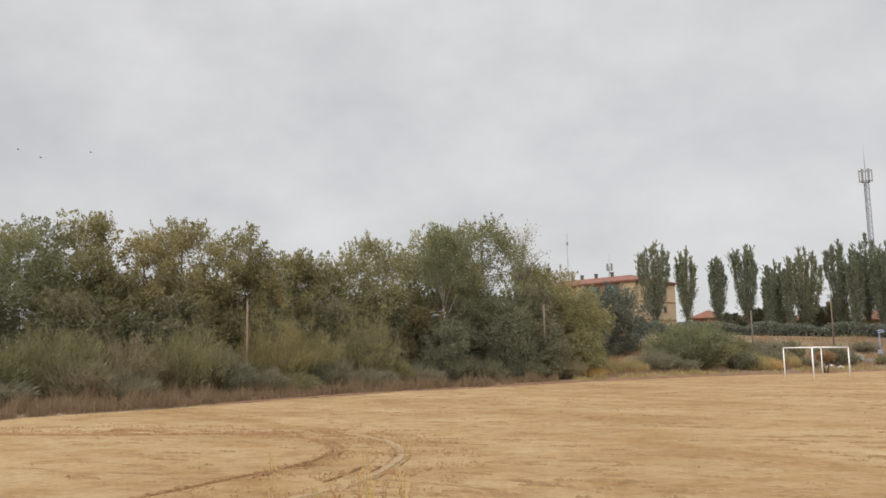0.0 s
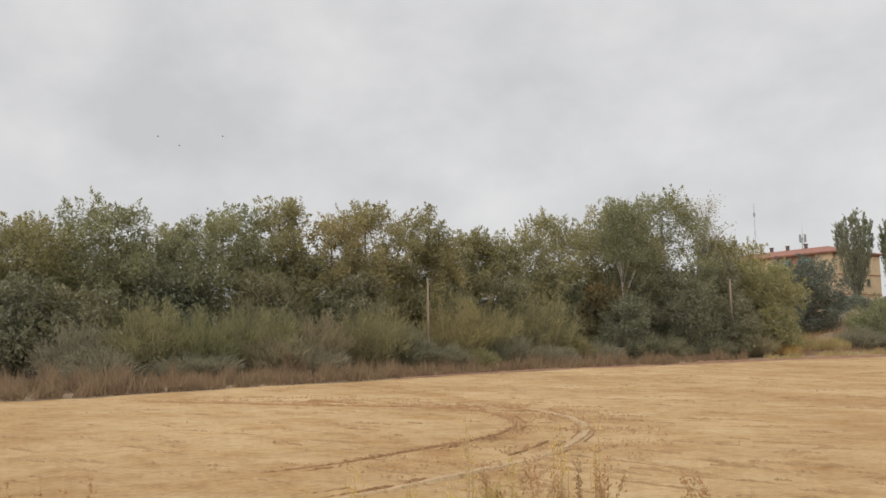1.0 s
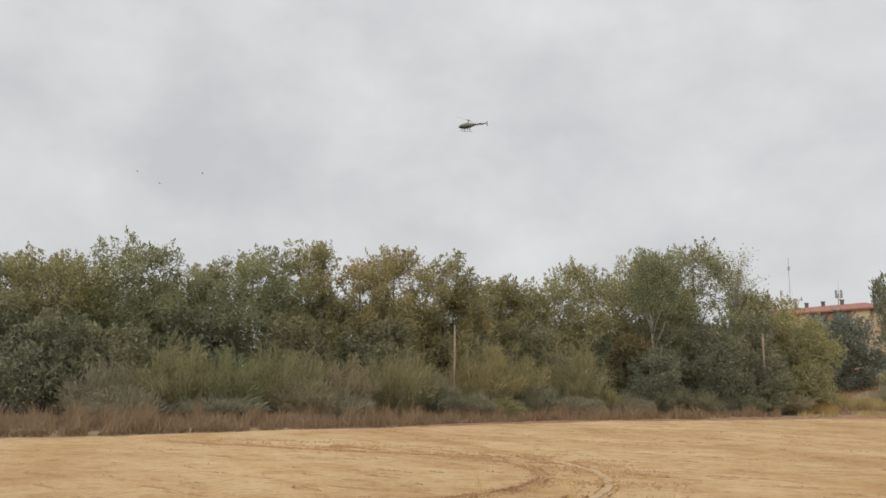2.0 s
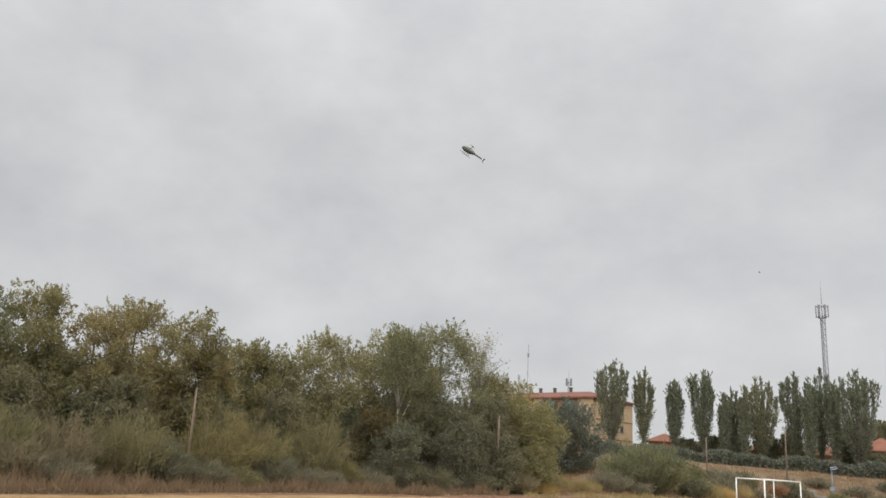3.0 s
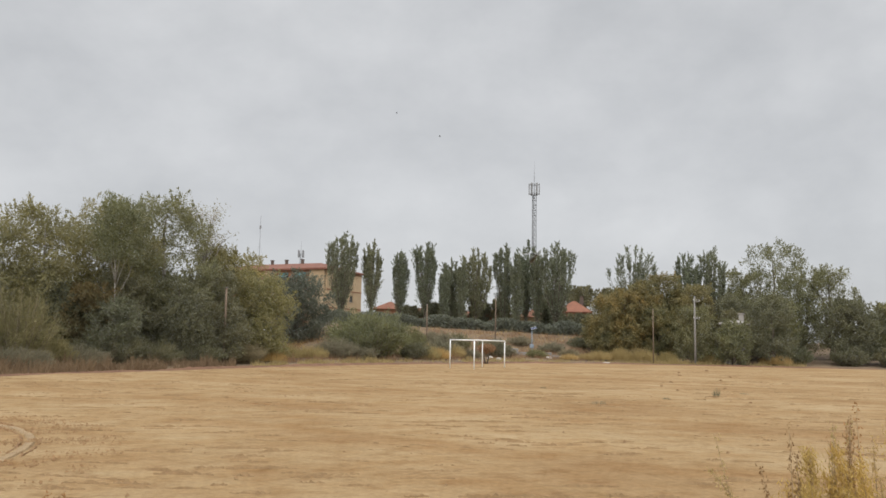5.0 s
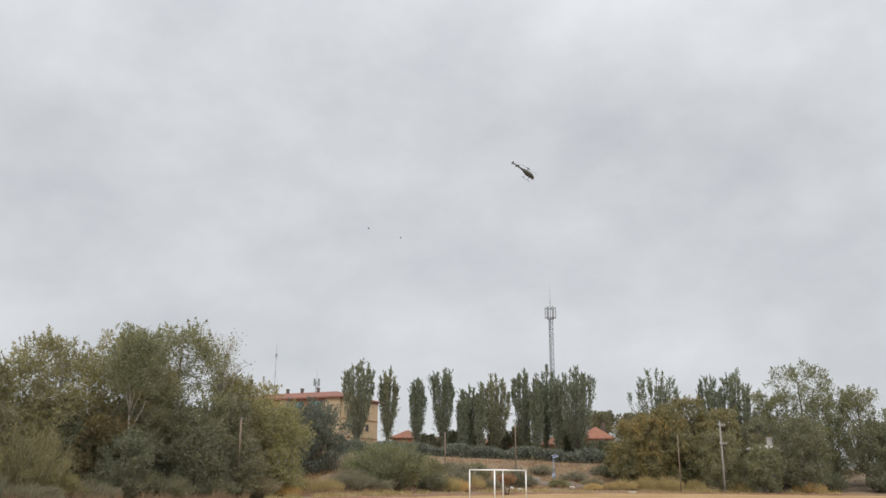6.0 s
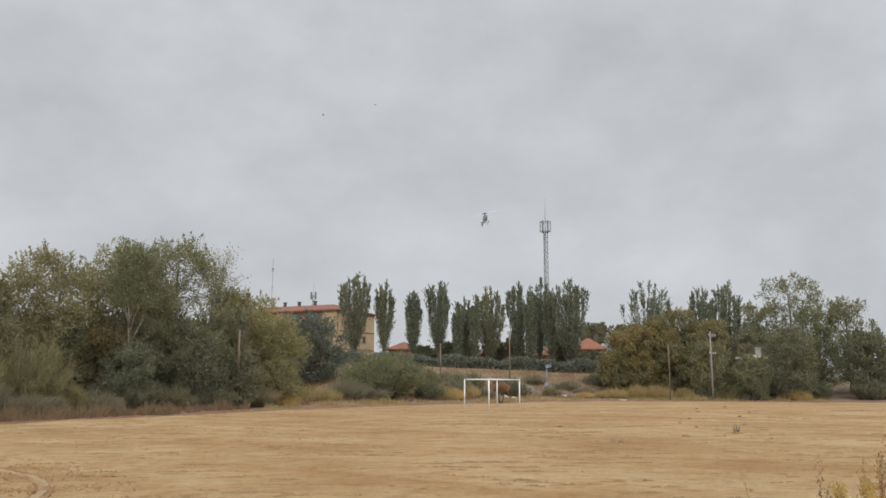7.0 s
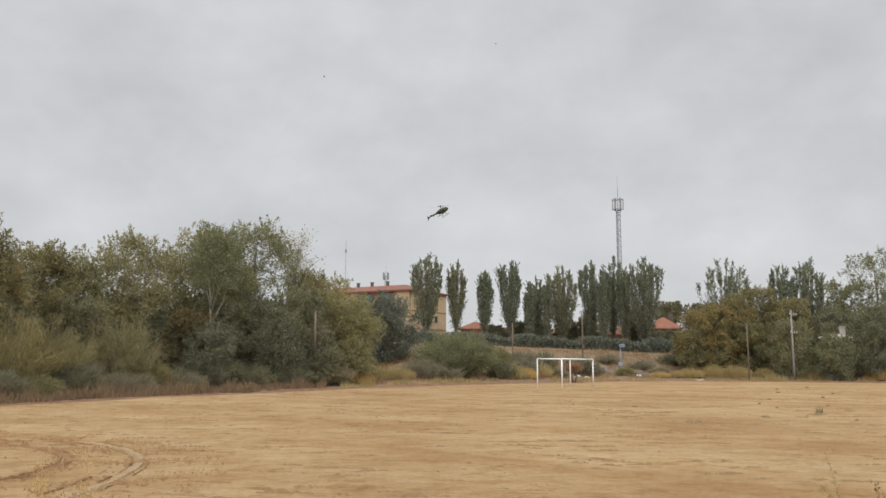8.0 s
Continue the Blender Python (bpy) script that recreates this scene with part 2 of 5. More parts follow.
RUBBLE = surface("pale_rubble", (0.45, 0.42, 0.38), (0.68, 0.66, 0.62), 2.0, 0.9, 0, 20.0, 0.02)
CAMO_DARK = surface("dark_camouflage", (0.008, 0.009, 0.008), (0.06, 0.062, 0.042), 9.0, 0.4, 0, 40.0, 0.0)
CAMO_GREEN = surface("green_camouflage", (0.015, 0.017, 0.012), (0.1, 0.1, 0.065), 8.0, 0.4, 0, 40.0, 0.0)
CAMO_PALE = surface("pale_camouflage", (0.018, 0.02, 0.014), (0.2, 0.2, 0.15), 8.0, 0.35, 0, 40.0, 0.0)
CARBON = surface("carbon", (0.015, 0.015, 0.016), (0.03, 0.03, 0.032), 8.0, 0.35, 0, 60.0, 0.0)
BLADE_PALE = surface("pale_blade", (0.55, 0.56, 0.55), (0.68, 0.68, 0.67), 4.0, 0.4, 0, 40.0, 0.0)
BIRD = surface("bird_feathers", (0.02, 0.02, 0.022), (0.05, 0.05, 0.055), 8.0, 0.8, 0, 60.0, 0.0)
SOLAR = surface("solar_cell", (0.02, 0.03, 0.07), (0.04, 0.05, 0.1), 5.0, 0.2, 0, 40.0, 0.0)
SOOTY = surface("sooty_brick", (0.07, 0.05, 0.042), (0.12, 0.085, 0.065), 2.0, 0.9, 0, 20.0, 0.01)
ORANGE_TILE = surface("orange_roof_tile", (0.164, 0.066, 0.038), (0.226, 0.092, 0.052), 1.0, 0.85, 0, 10.0, 0.03, jitter=0.12)
WEATHERED = surface("weathered_plaster", (0.25, 0.23, 0.205), (0.38, 0.35, 0.315), 1.5, 0.9, 0, 14.0, 0.01)
TEAL = surface("teal_canvas", (0.06, 0.13, 0.13), (0.1, 0.18, 0.18), 3.0, 0.8, 0, 20.0, 0.003)
BERM = surface("red_soil_berm", (0.13, 0.062, 0.034), (0.22, 0.115, 0.06), 1.2, 0.95, 0, 12.0, 0.04)
BLUEBOX = surface("pale_blue_box", (0.15, 0.18, 0.21), (0.21, 0.245, 0.28), 4.0, 0.6, 0, 30.0, 0.0)


# ---- mesh helpers ----
def mesh_ob(name, verts, faces, material, parent=None, smooth=False):
    me = bpy.data.meshes.new(name)
    me.from_pydata([tuple(v) for v in verts], [], faces)
    me.materials.append(material)
    if smooth:
        me.polygons.foreach_set("use_smooth", [True] * len(me.polygons))
    me.update()
    ob = new(name, me)
    ob.parent = parent
    return ob


def part(name, bm, material, parent, label="", smooth=False):
    """Links a bmesh as one mesh object under a thing or a part."""
    me = bpy.data.meshes.new(name)
    bmesh.ops.recalc_face_normals(bm, faces=bm.faces)
    bm.to_mesh(me)
    bm.free()
    me.materials.append(material)
    if smooth:
        me.polygons.foreach_set("use_smooth", [True] * len(me.polygons))
    ob = new(name, me)
    ob.parent = parent
    return tagged(ob, label)


def thing(name, x, y, z, turn=0.0):
    e = new(name)
    e.empty_display_size = 0.3
    e.matrix_basis = pose(x, y, z, 0, 0, turn)
    return e


def box(bm, x0, x1, y0, y1, z0, z1, bevel=0.0):
    r = bmesh.ops.create_cube(bm, size=1.0, matrix=Matrix.LocRotScale(((x0 + x1) / 2, (y0 + y1) / 2, (z0 + z1) / 2), None, (x1 - x0, y1 - y0, z1 - z0)))
    if bevel:
        edges = list({e for v in r["verts"] for e in v.link_edges})
        bmesh.ops.bevel(bm, geom=edges, offset=bevel, segments=1, affect="EDGES")
    return bm


def tube_data(points, radii, sides=6):
    """Vertices and faces of a tapered tube along points, closed at both ends."""
    vs, fs = [], []
    pts = [Vector(p) for p in points]
    for i, p in enumerate(pts):
        d = (pts[min(i + 1, len(pts) - 1)] - pts[max(i - 1, 0)]).normalized()
        side = d.cross(Vector((0.31, 0.95, 0.05)))
        if side.length < 0.05:
            side = d.cross(Vector((1, 0, 0)))
        side.normalize()
        up = side.cross(d)
        for k in range(sides):
            a = 2 * math.pi * k / sides
            vs.append(p + float(radii[i]) * (math.cos(a) * side + math.sin(a) * up))
    for i in range(len(pts) - 1):
        for k in range(sides):
            a, b2 = i * sides + k, i * sides + (k + 1) % sides
            fs.append((a, b2, b2 + sides, a + sides))
    fs.append(tuple(range(sides - 1, -1, -1)))
    last = (len(pts) - 1) * sides
    fs.append(tuple(range(last, last + sides)))
    return vs, fs


def tubes_ob(name, runs, material, parent=None, sides=6, smooth=True):
    vs, fs = [], []
    for points, radii in runs:
        v, f = tube_data(points, radii, sides)
        o = len(vs)
        vs += v
        fs += [tuple(i + o for i in q) for q in f]
    return mesh_ob(name, vs, fs, material, parent, smooth)


def tube_part(name, a, b, r, material, parent, sides=8, r2=None):
    return tubes_ob(name, [([a, b], [r, r if r2 is None else r2])], material, parent, sides)


def leaf_cloud(name, centre, along, length, width, material, parent, rng):
    """One mesh of small three-cornered leaves: centres, directions, half lengths and half widths as arrays."""
    n = len(centre)
    along = along / np.maximum(np.linalg.norm(along, axis=1, keepdims=True), 1e-6)
    other = rng.normal(size=(n, 3))
    side = np.cross(along, other)
    side /= np.maximum(np.linalg.norm(side, axis=1, keepdims=True), 1e-6)
    l, w = np.reshape(length, (-1, 1)), np.reshape(width, (-1, 1))
    co = np.empty((n, 3, 3))
    co[:, 0] = centre - along * l * 0.6 + side * w
    co[:, 1] = centre + along * l * 1.4
    co[:, 2] = centre - along * l * 0.6 - side * w
    me = bpy.data.meshes.new(name)
    me.vertices.add(3 * n)
    me.vertices.foreach_set("co", co.ravel())
    me.loops.add(3 * n)
    me.loops.foreach_set("vertex_index", np.arange(3 * n, dtype=np.int32))
    me.polygons.add(n)
    me.polygons.foreach_set("loop_start", np.arange(0, 3 * n, 3, dtype=np.int32))
    me.update(calc_edges=True)
    me.materials.append(material)
    ob = new(name, me)
    ob.parent = parent
    return ob


# ---- ground ----
EDGE = [(-60, -5), (-27, 9.3), (-19.4, 19.7), (-16.3, 23.5), (-14.7, 26.4), (-10.9, 32.2), (-5.45, 41.4), (2.6, 49.8), (14.7, 61.8), (27.6, 71.4), (41.5, 77.5),
        (53.5, 78.6), (64.5, 72), (76, 65.5), (110, 45), (120, -40), (10, -70), (-70, -45)]
EDGE_A = [math.degrees(math.atan2(x, y)) for x, y in EDGE]
EDGE_A = [a if a > -86 or i < 1 else a for i, a in enumerate(EDGE_A)]
EDGE_ORDER = sorted(zip(EDGE_A, [math.hypot(x, y) for x, y in EDGE]))
EA = np.array([EDGE_ORDER[-1][0] - 360] + [a for a, _ in EDGE_ORDER] + [EDGE_ORDER[0][0] + 360])
ER = np.array([EDGE_ORDER[-1][1]] + [r for _, r in EDGE_ORDER] + [EDGE_ORDER[0][1]])


def edge_at(az):
    return float(np.interp(az, EA, ER))


def ground_z(x, y):
    az, r = math.degrees(math.atan2(x, y)), math.hypot(x, y)
    s = r - edge_at(az)
    if s <= 0:
        return 0.0
    rise = float(np.interp(s, [0, 3, 9, 15, 20, 30, 60, 120, 400], [0, 0.2, 0.5, 1.1, 2.2, 3.7, 5.2, 6.0, 6.5]))
    low = float(np.interp(s, [0, 6, 40, 400], [0, 0.1, 0.6, 2.0]))
    k = min(max((az - 9) / 6, 0), 1) * (1 - 0.45 * min(max((az - 31) / 8, 0), 1)) * (1 if az < 90 else 0)
    k = k * k * (3 - 2 * k) if k < 1 else 1
    return low + (rise - low) * k + 0.12 * noise.noise(Vector((x * 0.21, y * 0.21, 0))) * min(s / 4, 1)


def build_ground():
    steps = np.concatenate([np.linspace(-180, -60, 48, endpoint=False), np.linspace(-60, 62, 366, endpoint=False), np.linspace(62, 180, 48, endpoint=False)])
    inner = [0.0] + [i / 70 for i in range(3, 71)]
    outer = [0.6, 1.5, 3, 5, 7, 9, 11, 13, 15, 17.5, 20, 22.5, 25, 28, 31, 35, 40, 48, 60, 80, 120, 200, 400, 900, 2200, 4500]
    vs, fs, kinds = [(0, 0, 0)], [], []
    rings = inner[1:] + outer
    n = len(steps)
    for j, u in enumerate(rings):
        for a in steps:
            e = edge_at(a)
            if j < len(inner) - 1:
                wob = 0.5 * noise.noise(Vector((math.cos(radians(a)) * 40, math.sin(radians(a)) * 40, 3))) if u > 0.95 else 0
                r = e * u + wob * u
            else:
                r = e + u
            x, y = r * math.sin(radians(a)), r * math.cos(radians(a))
            z = ground_z(x, y) + (0.03 * noise.noise(Vector((x * 0.3, y * 0.3, 1))) if u <= 1 and j < len(inner) - 1 else 0)
            if 0.6 <= u <= 1.5 and j >= len(inner) - 1:
                z += 0.03
            vs.append((x, y, z))
    for k in range(n):
        fs.append((0, 1 + (k + 1) % n, 1 + k))
        kinds.append(0)
    for j in range(len(rings) - 1):
        for k in range(n):
            a, b = 1 + j * n + k, 1 + j * n + (k + 1) % n
            fs.append((a, b, b + n, a + n))
            kinds.append(0 if j < len(inner) - 2 else 1)
    ob = mesh_ob("ground", vs, fs, CLAY, None, True)
    ob.data.materials.append(BANK)
    ob.data.polygons.foreach_set("material_index", kinds)
    ob.data.update()
    tagged(ob, "bare tan graded clay field with a dry grassy bank round it", "ground", kind="structure")


build_ground()


def rim_berm():
    """The low line of reddish soil that the grader pushed up along the field's rim."""
    vs, fs = [], []
    rows = np.linspace(-16, 50, 640)
    prof = [(-0.75, -0.05), (-0.4, 0.35), (-0.1, 0.9), (0.2, 1.0), (0.55, 0.6), (0.95, -0.1)]
    for a in rows:
        e = edge_at(a)
        x, y = math.sin(radians(a)), math.cos(radians(a))
        big = noise.noise(Vector((x * e * 0.18, y * e * 0.18, 2)))
        h = max(0.0, (0.11 + 0.14 * big) * min(1, (a + 16) / 10))
        for k, (u, v) in enumerate(prof):
            n = noise.noise(Vector((x * e * 1.9, y * e * 1.9, k * 0.7)))
            r = e + 0.15 + u * (1 + 0.3 * n)
            vs.append((x * r, y * r, 0.01 + h * v * (1 + 0.5 * n)))
    m = len(prof)
    for i in range(len(rows) - 1):
        for k in range(m - 1):
            q = i * m + k
            fs.append((q, q + 1, q + m + 1, q + m))
    tagged(mesh_ob("soil_berm", vs, fs, BERM, None, True), "low line of red-brown soil along the field's rim", "soil berm", kind="structure")


rim_berm()


def smooth_line(centre, offset=0.0, steps=60):
    """A rounded line through the given points, shifted sideways by offset."""
    pts = [Vector((*c, 0)) for c in centre]
    fine = []
    for i in range(len(pts) - 1):
        p0, p1, p2, p3 = pts[max(i - 1, 0)], pts[i], pts[i + 1], pts[min(i + 2, len(pts) - 1)]
        for k in range(steps):
            t = k / steps
            fine.append(0.5 * ((2 * p1) + (p2 - p0) * t + (2 * p0 - 5 * p1 + 4 * p2 - p3) * t * t + (3 * p1 - p0 - 3 * p2 + p3) * t ** 3))
    out = []
    for i, p in enumerate(fine):
        d = (fine[min(i + 1, len(fine) - 1)] - fine[max(i - 1, 0)]).normalized()
        side = Vector((d.y, -d.x, 0))
        out.append((p + side * offset, side))
    return out


def ribbon(name, centre, width, material, label, category, lift=0.05, seed=0, offset=0.0, broken=0.0):
    """A pressed wheel rut: a shallow ribbon with crumbled shoulders that sinks away in places."""
    rng = random.Random(seed)
    fine = smooth_line(centre, offset)
    vs, fs = [], []
    prof = [(-0.75, -0.03), (-0.5, lift), (-0.2, 0.012), (0.2, 0.010), (0.5, lift), (0.75, -0.03)]
    for i, (p, side) in enumerate(fine):
        n = noise.noise(Vector((p.x * 1.3, p.y * 1.3, seed * 3.1))) + 0.5 * noise.noise(Vector((p.x * 4, p.y * 4, seed * 5.7)))
        fade = min(1, i / 60, (len(fine) - 1 - i) / 60) * max(0.0, min(1.0, 1.0 - broken * (0.55 + 2.0 * n)))
        wide = width * (0.65 + 0.5 * fade + rng.uniform(-0.12, 0.12))
        for u, h in prof:
            q = p + side * (u * wide + rng.uniform(-0.012, 0.012))
            vs.append((q.x, q.y, 0.02 + (h * rng.uniform(0.4, 1.3) if h > 0.02 else h) * fade - 0.06 * (1 - fade)))
    m = len(prof)
    for i in range(len(fine) - 1):
        for k in range(m - 1):
            a = i * m + k
            fs.append((a, a + 1, a + m + 1, a + m))
    ob = mesh_ob(name, vs, fs, material, None, False)
    tagged(ob, label, category, kind="structure")


RUT = "pressed wheel rut curving through the dry clay"
INNER = [(-6.6, 8.4), (-4.4, 10.9), (-3.2, 13.1), (-2.45, 14.7), (-2.25, 16.4), (-2.6, 18.1), (-3.6, 19.7), (-5.4, 20.7), (-8.3, 20.8), (-12.4, 21.4), (-16.5, 22.4)]
OUTER = [(-4.3, 7.5), (-2.6, 9.9), (-1.4, 12.2), (-0.95, 14.0), (-0.8, 16.0), (-1.15, 17.9), (-2.0, 19.7), (-3.4, 20.9), (-5.6, 21.7), (-9.0, 22.2), (-13.0, 22.9)]
ribbon("wheel_rut", INNER, 0.05, RUTSOIL, RUT, "wheel rut", 0.025, 1, 0.0, 0.12)
ribbon("wheel_rut", INNER, 0.04, RUTSOIL, RUT, "wheel rut", 0.03, 2, 0.22, 0.6)
ribbon("wheel_rut", OUTER, 0.1, TRACK, RUT, "wheel rut", 0.02, 3, 0.0, 0.22)
ribbon("wheel_rut", OUTER, 0.025, RUTSOIL, RUT, "wheel rut", 0.022, 4, -0.15, 0.5)
ribbon("wheel_rut", OUTER, 0.025, RUTSOIL, RUT, "wheel rut", 0.022, 5, 0.15, 0.65)
ribbon("wheel_rut", OUTER, 0.03, RUTSOIL, RUT, "wheel rut", 0.022, 6, -0.45, 0.7)

# ---- plants ----
def broad_tree(x, y, top, r, leaves, seed, crown_from=0.12, count=6500, leaf=0.13, name="tree", label="", bark=None, gaps=0.0, limbs=12, lean=0.0, girth=1.0, shoots=1.0):
    """A broadleaf tree: trunk with limbs, a crown of leaf clumps with an uneven outline, and leafy shoots that stand out of it."""
    rng = np.random.default_rng(seed)
    z0 = ground_z(x, y)
    h = top - z0
    base = thing(name, x, y, z0 - 0.05)
    lo = h * crown_from
    clumps = int(46 + r * 44)
    u = rng.random(clumps)
    u[0] = 0.99
    zc = lo + (h - lo) * (0.05 + 0.86 * u)
    f = (zc - lo) / (h - lo)
    prof = np.where(f < 0.35, 0.72 + 0.8 * f, np.sqrt(np.maximum(1 - ((f - 0.35) / 0.72) ** 2, 0.02)))
    ang = rng.random(clumps) * 2 * np.pi
    rad = r * prof * np.sqrt(rng.random(clumps)) * rng.uniform(0.75, 1.12, clumps)
    cx, cy = rad * np.cos(ang) + lean * f, rad * np.sin(ang)
    cs = rng.uniform(0.4, 1.0, clumps) * (0.46 + 0.15 * r) * (1.05 - 0.3 * f)
    weight = cs ** 2
    keep = rng.random(clumps) > gaps
    weight = np.where(keep, weight, weight * 0.15)
    weight /= weight.sum()
    count = int(count * 1.45)
    pick = rng.choice(clumps, size=count, p=weight)
    d = rng.normal(size=(count, 3))
    d /= np.linalg.norm(d, axis=1, keepdims=True)
    far = rng.random(count) ** 0.5 * np.where(rng.random(count) < 0.2, 1.35, 1.0)
    reach = far[:, None] * cs[pick][:, None] * np.array([1.12, 1.12, 0.95])
    centre = np.stack([cx[pick], cy[pick], zc[pick]], 1) + d * reach
    along = rng.normal(size=(count, 3)) + np.array([0, 0, 0.25]) + d * 0.5
    # leafy shoots out of the upper clumps
    m = int((70 + 60 * r) * shoots)
    at = rng.choice(clumps, size=m, p=weight * f ** 0.7 / (weight * f ** 0.7).sum())
    way = rng.normal(size=(m, 3)) * 0.42 + np.stack([cx[at] / r * 0.4, cy[at] / r * 0.4, np.full(m, 0.95)], 1)
    way /= np.linalg.norm(way, axis=1, keepdims=True)
    foot = np.stack([cx[at], cy[at], zc[at]], 1) + way * cs[at][:, None] * 0.75 + rng.normal(size=(m, 3)) * 0.2 * cs[at][:, None]
    long = rng.uniform(0.3, 1.0, m) * (0.34 + 0.12 * r)
    each = 22
    k = np.repeat(np.arange(m), each)
    t = rng.random(m * each)
    spray = foot[k] + way[k] * (t * long[k])[:, None] + rng.normal(size=(m * each, 3)) * (0.11 * (1.15 - t))[:, None]
    centre = np.concatenate([centre, spray])
    along = np.concatenate([along, way[k] + rng.normal(size=(m * each, 3)) * 0.6])
    total = len(centre)
    centre[:, 2] = np.clip(centre[:, 2], 0.25, h + 0.2 * np.abs(rng.normal(size=total)))
    size = leaf * 0.8 * rng.uniform(0.55, 1.35, total)
    leaf_cloud("crown", centre, along, size, size * rng.uniform(0.35, 0.6, total), leaves, base, rng)
    w = (0.035 * h * 0.5 + 0.05) * girth
    runs = []
    n = 7
    trunk = [(lean * (i / n) ** 2 + 0.08 * math.sin(i * 1.7 + seed), 0.08 * math.cos(i * 2.1 + seed), h * 0.86 * i / n) for i in range(n + 1)]
    runs.append((trunk, [w * (1.25 if i == 0 else 1 - 0.88 * i / n) for i in range(n + 1)]))
    for k in np.argsort(-cs)[:limbs]:
        at = max(0.12, min(0.8, (zc[k] / h) - rng.uniform(0.15, 0.3)))
        i = at / 0.86 * n
        i0 = int(i)
        a = Vector(trunk[i0]).lerp(Vector(trunk[min(i0 + 1, n)]), i - i0)
        b = Vector((cx[k], cy[k], zc[k] + 0.5 * cs[k]))
        mid = a.lerp(b, 0.5) + Vector((0.12 * rng.normal(), 0.12 * rng.normal(), -0.05 * h * 0.2))
        lw = w * (1 - 0.85 * at) * 0.55
        runs.append(([a, mid, b], [lw, lw * 0.6, 0.012]))
    tubes_ob("trunk", runs, bark or BARK, base, 6)
    return tagged(base, label, "tree")


def bare_twigs(x, y, top, r, seed, label):
    """A tall half-bare tree: forked branches with few leaves left."""
    rng = np.random.default_rng(seed)
    z0 = ground_z(x, y)
    h = top - z0
    base = thing("tree", x, y, z0 - 0.05)
    runs, tips = [], []
    runs.append(([(0, 0, 0), (0.1, 0.05, h * 0.45), (0, 0, h * 0.7)], [0.16, 0.1, 0.05]))
    for i in range(22):
        a0 = rng.uniform(0.4, 0.68) * h
        an = rng.uniform(0, 2 * np.pi)
        rr = r * rng.uniform(0.3, 1.0)
        tip = Vector((rr * math.cos(an), rr * math.sin(an), min(h, a0 + h * rng.uniform(0.2, 0.5))))
        mid = Vector((tip.x * 0.45, tip.y * 0.45, (a0 + tip.z) / 2 - 0.2))
        runs.append(([(0.04, 0.02, a0), mid, tip], [0.045, 0.03, 0.012]))
        for q in range(5):
            t2 = tip + Vector((rng.normal() * 0.5, rng.normal() * 0.5, rng.uniform(-0.6, 0.4)))
            t2.z = min(t2.z, h)
            runs.append(([mid.lerp(tip, rng.uniform(0.3, 0.9)), t2], [0.018, 0.008]))
            tips.append(t2)
    tubes_ob("trunk", runs, PALE_BARK, base, 5)
    tips = np.array([tuple(t) for t in tips])
    n = 1100
    c = tips[rng.integers(0, len(tips), n)] + rng.normal(size=(n, 3)) * 0.28
    s = rng.uniform(0.05, 0.1, n)
    leaf_cloud("crown", c, rng.normal(size=(n, 3)), s, s * 0.5, AUTUMN, base, rng)
    return tagged(base, label, "tree")


